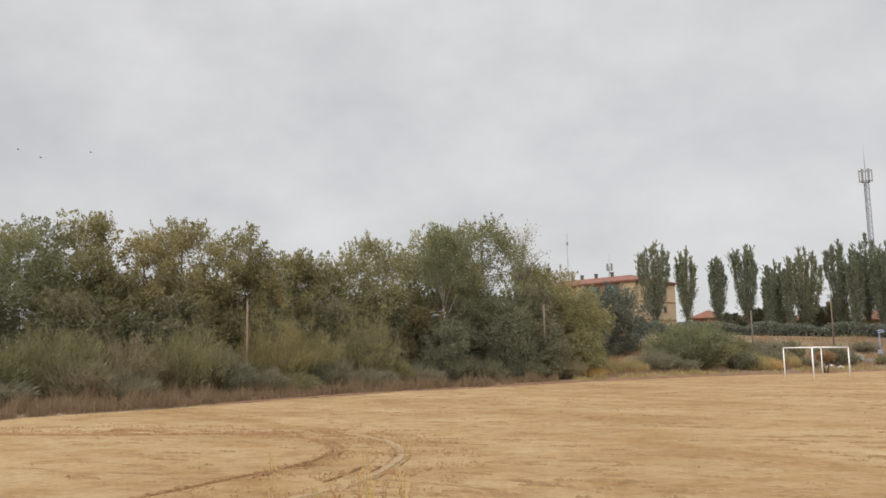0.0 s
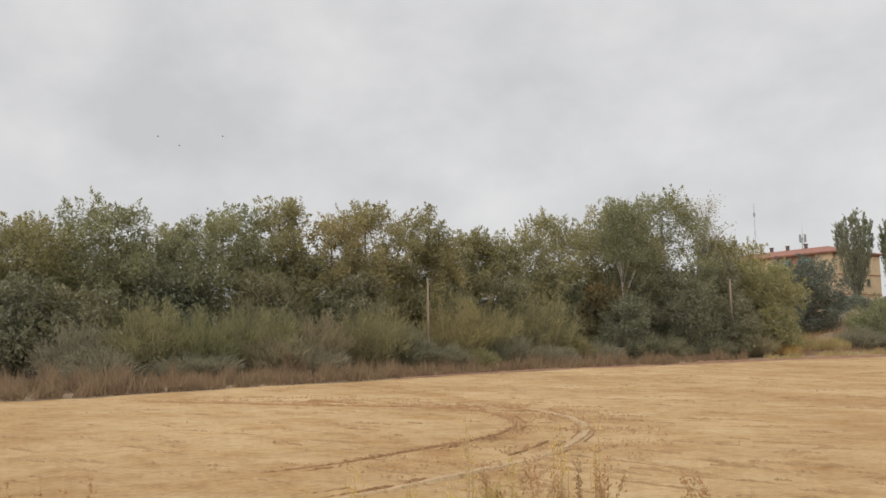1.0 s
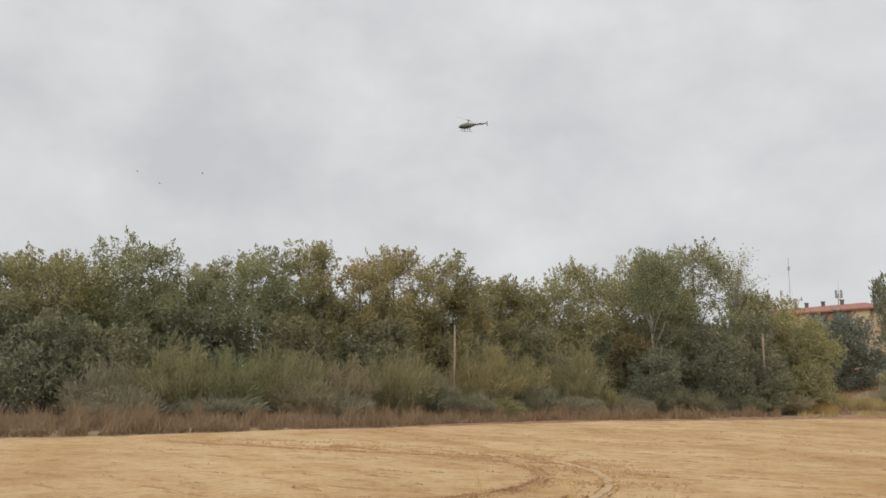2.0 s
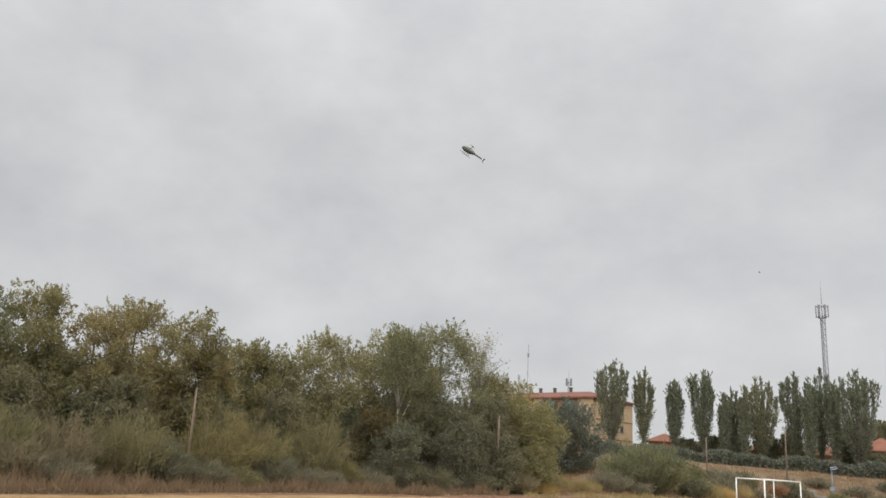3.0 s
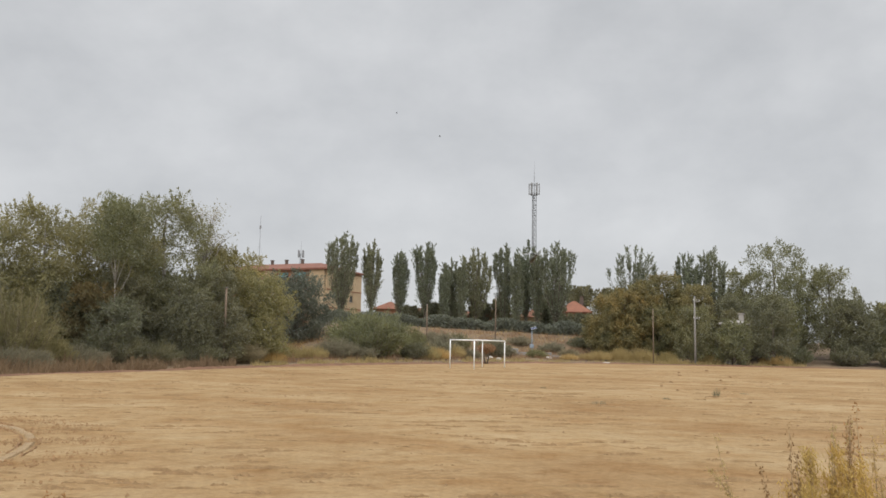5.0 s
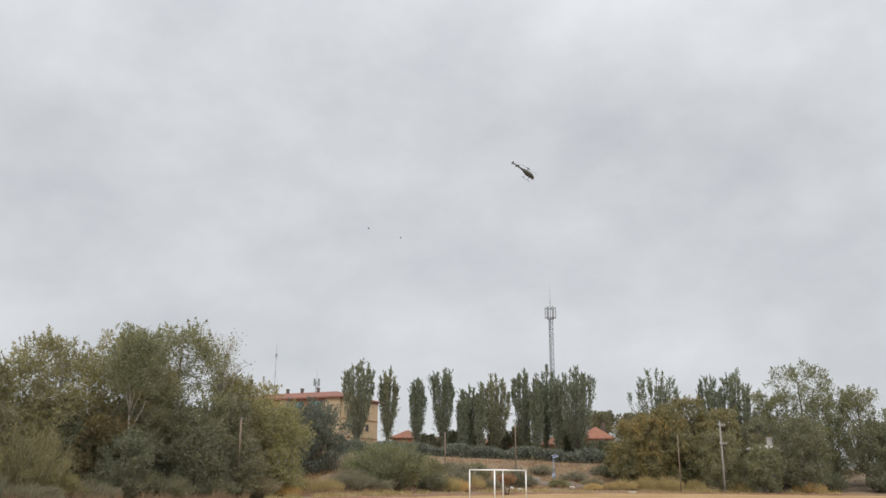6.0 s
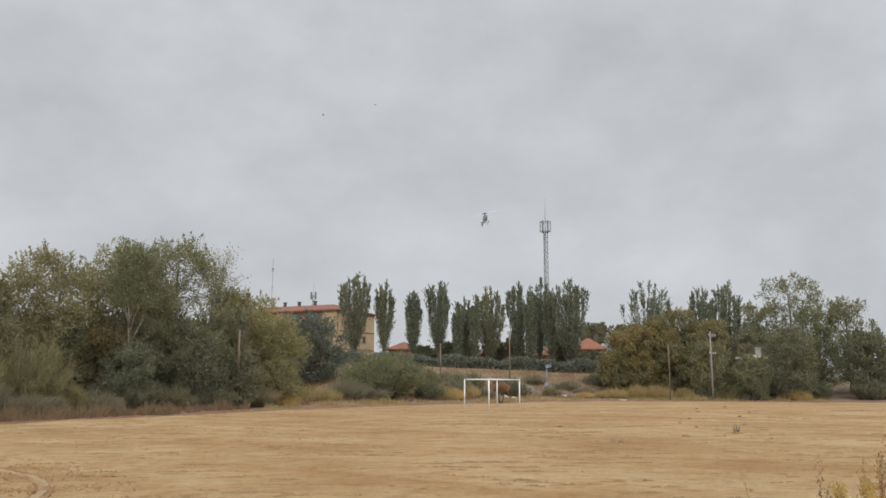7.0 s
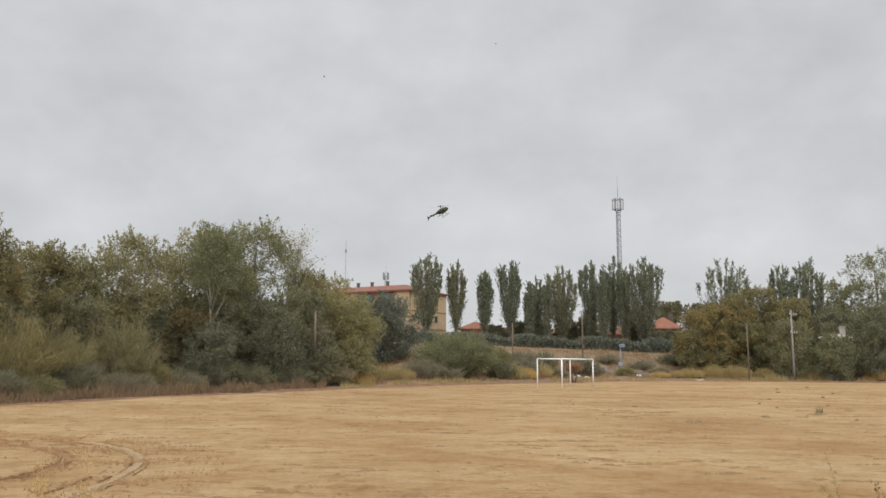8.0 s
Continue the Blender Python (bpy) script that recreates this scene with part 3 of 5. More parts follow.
def poplar(x, y, top, r, seed, label, count=5200, limbs=13, low=0.07):
    """A Lombardy poplar: limbs that fan up from a short trunk, each feathered with upright leafy shoots, ending in separate tips."""
    rng = np.random.default_rng(seed)
    z0 = ground_z(x, y)
    h = top - z0
    base = thing("poplar_tree", x, y, z0 - 0.1)
    limbs = int(limbs * 1.6)
    runs = [([(0, 0, 0), (0.06, 0, h * 0.35), (0.02, 0, h * 0.8)], [0.3, 0.2, 0.04])]
    cs, al, sz = [], [], []
    for k in range(limbs):
        an = 2.4 * k + rng.uniform(-0.5, 0.5)
        f = math.sqrt((k + 0.3) / limbs)
        tip_h = h * (1.0 if k == 0 else min(1.0, 0.985 - 0.12 * f ** 3 + rng.uniform(-0.2, 0.015)))
        start = h * (low + 0.2 * rng.random() * (1 - 0.6 * f))
        out = np.array([math.cos(an), math.sin(an), 0.0])
        p0 = np.array([0, 0, start])
        p1 = out * r * f * 1.0 + np.array([0, 0, start + (tip_h - start) * 0.55])
        p2 = out * r * f * rng.uniform(0.9, 1.1) + np.array([0, 0, tip_h])
        runs.append(([tuple(p0), tuple(p0 * 0.4 + p1 * 0.45 + p2 * 0.15), tuple(p2 - np.array([0, 0, 0.3]))], [0.09, 0.05, 0.012]))
        # upright shoots along the limb
        m = 26
        t = np.concatenate([rng.random(m - 4) ** 0.8, [0.86, 0.92, 0.97, 0.99]])
        foot = ((1 - t) ** 2)[:, None] * p0 + (2 * t * (1 - t))[:, None] * p1 + (t ** 2)[:, None] * p2
        way = rng.normal(size=(m, 3)) * np.array([0.3, 0.3, 0.08]) + np.array([0, 0, 1.0]) + out * 0.1
        long = np.minimum(h * rng.uniform(0.06, 0.15, m) * (1.1 - 0.5 * t), (tip_h - foot[:, 2]) * 0.8 + 0.7)
        each = max(6, int(count * 1.5) // (limbs * m))
        q = np.repeat(np.arange(m), each)
        u = rng.random(m * each)
        wid = (0.05 + 0.36 * (1 - t[q]) ** 1.2 + 0.05 * rng.random(m * each)) * (1.15 - 0.85 * u)
        cs.append(foot[q] + way[q] * (u * long[q])[:, None] + rng.normal(size=(m * each, 3)) * wid[:, None] * np.array([0.8, 0.8, 0.9]))
        al.append(rng.normal(size=(m * each, 3)) * 0.6 + way[q])
        sz.append(rng.uniform(0.08, 0.15, m * each))
    c, a, s = np.concatenate(cs), np.concatenate(al), np.concatenate(sz)
    leaf_cloud("crown", c, a, s, s * 0.5, POPLAR, base, rng)
    tubes_ob("trunk", runs, BARK, base, 5)
    return tagged(base, label, "poplar", "row of poplars")


def wispy_shrub(x, y, top, r, leaves, seed, label, count=5200, name="shrub", thin=0.017, length=0.15, dense=0.5):
    """A many-stemmed shrub of fine upright twigs."""
    rng = np.random.default_rng(seed)
    z0 = ground_z(x, y)
    h = top - z0
    base = thing(name, x, y, z0 - 0.04)
    stems = int(40 + 22 * r)
    an = rng.random(stems) * 2 * np.pi
    rr = r * np.sqrt(rng.random(stems))
    hh = h * np.sqrt(np.maximum(1 - (rr / (r * 1.18)) ** 2, 0.08)) * rng.uniform(0.6, 1.18, stems)
    tipx, tipy = rr * np.cos(an), rr * np.sin(an)
    runs = []
    for k in range(stems):
        b = (tipx[k] * 0.35, tipy[k] * 0.35, 0)
        m = (tipx[k] * 0.75, tipy[k] * 0.75, hh[k] * 0.5)
        runs.append(([b, m, (tipx[k], tipy[k], hh[k])], [0.022, 0.014, 0.004]))
    tagged(tubes_ob("stem_mass", runs, TWIG, base, 4), kind="stuff")
    k = rng.integers(0, stems, count)
    t = rng.random(count) ** dense
    c = np.stack([tipx[k] * (0.35 + 0.65 * t), tipy[k] * (0.35 + 0.65 * t), hh[k] * t], 1)
    c += rng.normal(size=(count, 3)) * np.array([0.16, 0.16, 0.10]) * (0.6 + 0.25 * r)
    c[:, 2] = np.maximum(c[:, 2], 0.05)
    al = np.stack([tipx[k], tipy[k], hh[k] * 1.4], 1) / h + rng.normal(size=(count, 3)) * 0.45
    s = length * rng.uniform(0.5, 1.2, count)
    leaf_cloud("foliage", c, al, s, thin * rng.uniform(0.7, 1.5, count), leaves, base, rng)
    return tagged(base, label, "shrub")


def grass_strip(name, az0, az1, s0, s1, count, h0, h1, material, label, seed, low=-0.12):
    """Dry grass along the field's rim, between two bearings."""
    rng = np.random.default_rng(seed)
    az = rng.uniform(az0, az1, count)
    s = rng.uniform(s0, s1, count)
    clump = np.array([noise.noise(Vector((a * 0.9, b * 0.35, seed))) for a, b in zip(az, s)])
    keep = clump > low + 0.3 * (rng.random(count) - 0.5)
    az, s, clump = az[keep], s[keep], clump[keep]
    r = np.array([edge_at(a) for a in az]) + s
    x, y = r * np.sin(np.radians(az)), r * np.cos(np.radians(az))
    z = np.array([ground_z(a, b) for a, b in zip(x, y)])
    n = len(x)
    patch = np.array([noise.noise(Vector((a * 0.28, b * 0.5, seed + 7))) for a, b in zip(az, s)])
    l = (h0 + (h1 - h0) * rng.random(n) ** 1.8) * (0.55 + 0.9 * np.clip(clump, 0, 0.6) + 0.9 * np.clip(patch, 0, 0.6))
    al = rng.normal(size=(n, 3)) * 0.35 + np.array([0, 0, 1.0])
    ob = leaf_cloud(name, np.stack([x, y, z + l * 0.8], 1), al, l, 0.012 + 0.02 * rng.random(n), material, None, rng)
    return tagged(ob, label, "dry grass", kind="stuff")


# the wood along the field: x, y, top, crown radius, foliage
WOOD = [
    (-31.0, 32.9, 7.8, 2.3, GREEN), (-27.7, 32.6, 7.9, 2.5, AUTUMN), (-28.8, 37.2, 8.0, 2.3, GREEN),
    (-24.9, 35.5, 8.9, 2.5, GREEN), (-23.6, 39.2, 8.4, 1.7, GREEN), (-20.7, 39.2, 9.0, 2.8, GREEN), (-18.1, 40.8, 9.7, 1.6, GREEN),
    (-16.2, 43.8, 9.0, 1.8, AUTUMN), (-14.7, 45.5, 10.0, 2.4, AUTUMN), (-12.3, 48.3, 10.0, 2.1, AUTUMN), (-10.1, 53.9, 9.2, 2.1, AUTUMN),
    (-8.1, 56.4, 9.3, 2.0, GREEN), (-4.4, 58.9, 10.9, 3.0, GREEN), (-0.3, 62.2, 11.9, 3.0, GREEN), (3.3, 63.7, 13.0, 3.5, GREEN),
    (8.3, 68.1, 9.7, 2.6, GREEN), (-11.5, 49.6, 7.8, 2.0, AUTUMN), (-17.4, 42.0, 6.8, 2.0, GREEN),
]
for i, (x, y, top, r, leaves) in enumerate(WOOD):
    what = "autumn tree with yellowing green crown in the wood" if leaves is AUTUMN else "dense green broadleaf tree at the wood's edge"
    thin_crown = x > -12 and x < 0
    broad_tree(x, y, top, r * (1.2 if x > -12 else 1.12), leaves, 100 + i, count=int(5400 + 5600 * r), leaf=0.108 if x > -12 else 0.095, label=what, gaps=0.05 if thin_crown else 0.0,
               bark=PALE_BARK if x > -5 else BARK)
bare_twigs(6.5, 67.0, 12.5, 1.7, 140, "half-bare tree with pale branches beside the wood")
# lower trees fill the wood behind and below, leaves coloured darker as its shade
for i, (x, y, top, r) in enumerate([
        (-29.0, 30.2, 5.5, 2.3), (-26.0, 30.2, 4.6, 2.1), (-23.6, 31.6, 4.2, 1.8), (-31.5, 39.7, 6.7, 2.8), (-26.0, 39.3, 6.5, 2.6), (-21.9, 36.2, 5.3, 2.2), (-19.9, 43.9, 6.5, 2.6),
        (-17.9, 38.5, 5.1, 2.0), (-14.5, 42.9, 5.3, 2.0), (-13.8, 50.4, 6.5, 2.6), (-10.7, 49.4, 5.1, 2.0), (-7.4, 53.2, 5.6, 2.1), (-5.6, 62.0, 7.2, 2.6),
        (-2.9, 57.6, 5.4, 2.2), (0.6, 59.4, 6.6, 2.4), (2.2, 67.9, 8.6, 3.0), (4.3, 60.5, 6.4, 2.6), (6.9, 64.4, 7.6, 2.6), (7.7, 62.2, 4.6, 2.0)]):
    broad_tree(x, y, top, r, DARK, 200 + i, crown_from=0.1, count=int(3200 + 2600 * r), leaf=0.11, label="understorey tree with leaves coloured dark for the wood's shade", limbs=6)
broad_tree(0.05, 56.3, 11.0, 1.8, GREEN, 229, crown_from=0.62, count=7000, leaf=0.088, label="slender tree with a pale bare trunk", bark=PALE_BARK, limbs=8, lean=0.1, girth=0.33)
broad_tree(0.3, 55.2, 4.3, 1.7, DARK, 234, crown_from=0.05, count=4600, leaf=0.1, label="understorey tree with leaves coloured dark for the wood's shade", limbs=6)
broad_tree(-1.5, 56.6, 5.3, 1.7, RUST, 230, crown_from=0.2, count=3800, leaf=0.11, label="small tree with rust-brown autumn leaves")
broad_tree(11.1, 67.6, 7.6, 3.0, WILLOW, 231, crown_from=0.05, count=15000, leaf=0.12, label="willow with yellow-green leaves at the field's rim")
broad_tree(11.7, 77.1, 10.0, 1.5, WILLOW, 233, crown_from=0.3, count=1500, leaf=0.1, label="thin airy tree with pale sparse leaves", bark=PALE_BARK, gaps=0.3, limbs=18, girth=0.5)
broad_tree(17.7, 84.5, 9.2, 4.0, EVERGREEN, 232, crown_from=0.03, count=13000, leaf=0.14, label="dark round evergreen tree on the bank")

SHRUBS = [
    (-29.5, 26.0, 3.6, 2.2, RUST), (-22.1, 29.9, 2.3, 1.7, GREYTWIG), (-20.3, 31.7, 3.2, 2.0, OLIVE),
    (-18.5, 33.1, 2.9, 1.8, OLIVE), (-16.7, 35.3, 3.1, 2.0, OLIVE), (-14.8, 37.6, 2.8, 1.7, GREYTWIG), (-12.7, 40.1, 3.2, 2.1, OLIVE),
    (-9.7, 45.7, 3.8, 2.4, OLIVE), (-8.1, 48.2, 3.6, 2.1, OLIVE), (-5.0, 51.9, 4.1, 2.6, OLIVE), (-0.1, 55.5, 2.1, 2.2, DARK),
    (2.5, 57.4, 1.5, 2.0, DARK), (-3.1, 51.5, 1.7, 1.2, OLIVE), (5.6, 60.1, 1.6, 1.8, DARK), (9.1, 63.1, 1.5, 1.8, GREYTWIG),
    (-15.7, 34.9, 1.8, 1.6, GREYTWIG), (-11.4, 41.1, 2.1, 1.8, GREYTWIG), (-6.7, 47.5, 1.8, 1.6, GREYTWIG),
    (-20.6, 29.3, 1.2, 1.6, GREYTWIG), (-17.9, 31.5, 1.1, 1.7, GREYTWIG), (-14.2, 36.0, 1.2, 1.6, GREYTWIG),
    (-9.6, 42.6, 1.2, 1.7, GREYTWIG), (-4.6, 48.6, 1.1, 1.8, GREYTWIG), (-8.2, 44.4, 1.0, 1.4, OLIVE), (-1.6, 52.6, 1.1, 1.6, GREYTWIG),
]
for i, (x, y, top, r, leaves) in enumerate(SHRUBS):
    what = {RUST: "rust-brown autumn shrub at the wood's end", OLIVE: "wispy olive-green willow shrub at the field's rim", GREYTWIG: "grey-brown twiggy shrub at the field's rim", DARK: "low dark green shrub at the field's rim"}[leaves]
    wispy_shrub(x, y, top * 1.05, r * 1.15, leaves, 300 + i, what, count=int(3600 + 3100 * r))
wispy_shrub(22.8, 75.0, 4.8, 4.0, GREEN, 340, "large rounded green bush beside the field", count=19000, thin=0.045, length=0.17, dense=0.42)
wispy_shrub(18.6, 71.4, 2.2, 2.0, GREYTWIG, 341, "grey-brown twiggy shrub at the field's rim", count=5000)
wispy_shrub(27.8, 75.6, 1.9, 1.5, DARK, 342, "low dark green shrub at the field's rim", count=4500, thin=0.04)
wispy_shrub(36.6, 86.5, 3.0, 2.2, DARK, 343, "low dark green shrub on the bank", count=5000, thin=0.05)
for i, (x, y, top, r, leaves) in enumerate([
        (82.0, 66.2, 2.6, 2.4, DARK), (85.8, 64.6, 2.8, 2.4, DARK), (78.4, 69.4, 2.2, 2.0, DARK), (74.6, 73.4, 2.0, 1.8, DARK), (90.0, 61.5, 2.8, 2.6, DARK),
        (33.4, 82.6, 2.4, 1.7, GREYTWIG), (40.6, 84.0, 2.2, 1.6, GREYTWIG), (31.6, 79.0, 1.7, 1.4, GREYTWIG)]):
    what = {DARK: "low dark green shrub beneath the far trees", GREYTWIG: "grey-brown twiggy shrub on the bank", OLIVE: "wispy olive-green shrub on the bank"}[leaves]
    wispy_shrub(x, y, ground_z(x, y) * 0.7 + top, r, leaves, 350 + i, what, count=3200, thin=0.05, length=0.2)
for i, (az, out, h, r, leaves) in enumerate([(16.5, 6, 1.1, 1.6, GREYTWIG), (19.5, 9, 1.0, 1.5, OLIVE), (22.5, 13, 1.0, 1.7, GREYTWIG), (24.0, 7, 0.9, 1.3, GREYTWIG), (25.2, 16, 1.1, 1.7, DARK), (26.4, 10, 0.9, 1.4, GREYTWIG),
                                             (27.4, 19, 1.0, 1.8, GREYTWIG), (28.6, 8, 0.8, 1.3, OLIVE), (29.6, 15, 1.2, 1.8, GREYTWIG), (30.8, 9, 0.9, 1.5, GREYTWIG), (31.6, 18, 1.3, 2.0, DARK), (21.0, 20, 1.0, 1.8, GREYTWIG)]):
    d = edge_at(az) + out
    x, y = d * math.sin(radians(az)), d * math.cos(radians(az))
    what = {DARK: "low dark green scrub on the bank", GREYTWIG: "low grey-brown scrub on the dry bank", OLIVE: "low olive-green scrub on the dry bank"}[leaves]
    wispy_shrub(x, y, ground_z(x, y) + h, r, leaves, 370 + i, what, count=1800, thin=0.04, length=0.16)
wispy_shrub(29.7, 81.5, 3.4, 1.4, OLIVE, 344, "wispy olive-green shrub on the bank", count=4000, thin=0.04)

def stemmed_bush(x, y, label):
    """A small pruned bush: a tan mop of twigs on a few dark stems."""
    rng = np.random.default_rng(77)
    z = ground_z(x, y)
    b = thing("small_bush", x, y, z - 0.05)
    for k in range(4):
        a = k * 1.6 + 0.3
        tubes_ob("stem", [([(0.12 * math.cos(a), 0.12 * math.sin(a), 0), (0.35 * math.cos(a), 0.35 * math.sin(a), 0.8), (0.5 * math.cos(a), 0.5 * math.sin(a), 1.6)], [0.07, 0.06, 0.03])], BARK, b, 6)
    n = 1600
    d = rng.normal(size=(n, 3))
    d /= np.linalg.norm(d, axis=1, keepdims=True)
    c = d * rng.random((n, 1)) ** 0.4 * np.array([1.0, 1.0, 0.5]) + np.array([0, 0, 1.55])
    s = rng.uniform(0.06, 0.14, n)
    leaf_cloud("crown", c, rng.normal(size=(n, 3)), s, s * 0.3, BROWNGRASS, b, rng)
    tagged(b, label, "bush")


stemmed_bush(35.0, 74.6, "small tan bush on dark stems behind the goal")

# poplars on the bank: x, y, top, radius, limbs
for i, (x, y, top, r, limbs) in enumerate([
        (30.6, 116.1, 17.7, 2.3, 17), (35.4, 116.8, 17.0, 1.45, 11), (40.1, 117.4, 15.7, 1.35, 11), (44.0, 116.6, 17.3, 2.0, 14), (47.9, 116.1, 14.8, 1.4, 9),
        (51.6, 114.5, 16.6, 2.5, 15), (56.2, 114.0, 17.3, 1.9, 11), (59.7, 113.4, 18.1, 2.0, 11), (61.3, 106.9, 17.2, 2.9, 20),
        (45.9, 113.6, 13.5, 0.8, 6), (48.3, 112.6, 13.8, 0.8, 6), (56.8, 110.8, 15.4, 1.0, 7), (59.6, 109.6, 15.8, 1.0, 7)]):
    poplar(x, y, top, r, 400 + i, "tall columnar poplar with dark green leaves on the bank", count=int(4200 + 3300 * r), limbs=limbs)

# fill behind the poplars; shade is put into the dark leaf colour
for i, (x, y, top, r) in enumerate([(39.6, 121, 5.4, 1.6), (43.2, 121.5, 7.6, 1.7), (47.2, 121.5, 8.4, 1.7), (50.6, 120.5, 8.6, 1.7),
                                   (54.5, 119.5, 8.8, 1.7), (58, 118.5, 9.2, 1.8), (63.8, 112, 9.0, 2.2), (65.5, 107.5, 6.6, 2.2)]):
    broad_tree(x, y, top, r, DARK, 470 + i, crown_from=0.04, count=5200, leaf=0.2, label="tree between the poplars and houses, leaves coloured dark as shade", gaps=0.15, limbs=5)

# trees along the far rim
for i, (x, y, top, r, leaves, g) in enumerate([
        (57.3, 88.2, 6.0, 2.4, OCHRE, 0), (59.6, 86.6, 9.4, 2.8, OCHRE, 0.05), (62.6, 87.5, 10.6, 3.0, OCHRE, 0.1), (66.6, 87.8, 12.0, 3.2, OCHRE, 0.15), (63.0, 84.0, 7.2, 2.4, OCHRE, 0),
        (69.0, 84.4, 10.2, 2.8, AUTUMN, 0.1), (72.2, 81.4, 8.6, 3.0, DARK, 0), (75.6, 78.2, 8.6, 3.2, GREEN, 0.05), (78.4, 80.7, 16.2, 4.8, GREEN, 0.5), (75.8, 83.2, 12.8, 2.6, GREEN, 0.4),
        (85.2, 78.2, 13.2, 3.4, GREEN, 0.5), (81.6, 79.6, 11.8, 3.0, GREEN, 0.45), (81.2, 71.1, 8.2, 3.6, DARK, 0), (85.6, 69.6, 7.6, 3.4, GREEN, 0), (61.0, 91.6, 8.8, 3.0, OCHRE, 0),
        (89.5, 66, 8.4, 4.0, GREEN, 0), (70.6, 79.4, 6.6, 2.4, DARK, 0), (69.0, 90, 9.8, 3.6, DARK, 0), (98, 60, 9.0, 4.6, DARK, 0), (79, 88, 9.5, 4.0, DARK, 0)]):
    what = {OCHRE: "ochre-tinted autumn tree at the far rim", DARK: "dark green tree at the far rim of the field", GREEN: "tall green tree with an open crown at the far rim", AUTUMN: "low yellowing tree at the far rim"}[leaves]
    broad_tree(x, y, top, r, leaves, 500 + i, crown_from=0.08, count=int((4600 + 3000 * r) * (0.75 if g > 0.3 else 1.0)), leaf=0.125 if g > 0.3 else 0.15, label=what, gaps=g, limbs=26 if g > 0.3 else 12)
for i, (x, y, top, r) in enumerate([(70.4, 99.9, 16.6, 3.6), (74.0, 92.2, 15.0, 1.9), (77.2, 90.6, 15.8, 1.9)]):
    poplar(x, y, top, r, 450 + i, "dark poplar with a spiky top behind ochre trees", count=9000, limbs=16)
for i, (x, y, top, r) in enumerate([(114.7, 188.0, 17.8, 4.5), (122.2, 183.5, 17.3, 4.5), (107.0, 191.7, 16.7, 4.0)]):
    broad_tree(x, y, top, r, DARK, 520 + i, crown_from=0.55, count=3000, leaf=0.3, label="distant dark pine behind the houses", name="pine_tree")

broad_tree(65.4, 73.5, 5.2, 2.1, GREEN, 541, crown_from=0.05, count=5200, leaf=0.13, label="low yellowing tree before the white hut", limbs=6)
broad_tree(70.0, 72.4, 8.2, 2.6, DARK, 542, crown_from=0.05, count=7000, leaf=0.14, label="dark green tree at the far rim of the field", limbs=6)
broad_tree(63.2, 77.4, 7.0, 2.3, GREEN, 543, crown_from=0.05, count=6500, leaf=0.14, label="dark green tree at the far rim of the field", limbs=6)

# dry grass and weeds along the rim
grass_strip("brown_grass", -58, 8, 0.0, 7.5, 52000, 0.1, 0.5, BROWNGRASS, "brown dry grass along the foot of the shrubs", 11, -0.25)
grass_strip("straw_grass", 9, 46, 0.4, 3.0, 9000, 0.12, 0.35, STRAW, "golden straw-coloured dry grass along the field's rim", 12)
grass_strip("bank_grass", 11, 33, 3.0, 30.0, 22000, 0.12, 0.4, BROWNGRASS, "brown dry grass on the rising bank", 13)
grass_strip("bank_straw", 11, 33, 14.0, 31.0, 4000, 0.12, 0.35, STRAW, "pale straw grass on the rising bank", 14)


def grass_tuft(x, y, h, r, seed, material=None, label="rounded golden tuft of dry grass", n=1100, blade=0.022):
    rng = np.random.default_rng(seed)
    an, rr = rng.random(n) * 2 * np.pi, r * np.sqrt(rng.random(n))
    l = h * 0.5 * rng.uniform(0.5, 1.05, n) * np.sqrt(np.maximum(1 - (rr / r * 0.85) ** 2, 0.1))
    c = np.stack([rr * np.cos(an), rr * np.sin(an), l], 1)
    al = np.stack([0.5 * np.cos(an) * rr / r, 0.5 * np.sin(an) * rr / r, np.ones(n)], 1) + rng.normal(size=(n, 3)) * 0.2
    ob = leaf_cloud("grass_tuft", c, al, l, np.full(n, blade), material or STRAW, None, rng)
    ob.matrix_basis = pose(x, y, ground_z(x, y))
    return tagged(ob, label, "grass tuft", kind="stuff")


for i, (x, y, h, r) in enumerate([(29.1, 76.2, 1.5, 1.5), (30.8, 77.0, 1.2, 1.2), (13.7, 69.6, 1.3, 1.6), (53.4, 82.5, 1.2, 1.5), (55.6, 81.6, 1.6, 1.2), (57.9, 80.6, 1.7, 1.7), (60.4, 79.0, 1.3, 1.1), (51.6, 82.6, 0.8, 1.0), (49.4, 82.8, 0.7, 1.1),
                                  (33.6, 80.5, 1.4, 1.6), (64.4, 76.2, 1.2, 1.4), (70.5, 72.6, 1.3, 1.8), (16.3, 70.2, 1.1, 1.4), (12.3, 67.0, 0.9, 1.2)]):
    grass_tuft(x, y, h, r, 600 + i, n=1500)
for i, (x, y, h, r) in enumerate([(15.0, 22.6, 0.16, 0.35), (22.1, 25.5, 0.42, 0.16), (19.0, 24.5, 0.1, 0.16), (17.8, 31.5, 0.12, 0.14), (24.7, 26.9, 0.1, 0.2)]):
    grass_tuft(x, y, h, r, 620 + i, GREYTWIG, "small grey-green dry weed tuft on bare clay", 70, 0.006)


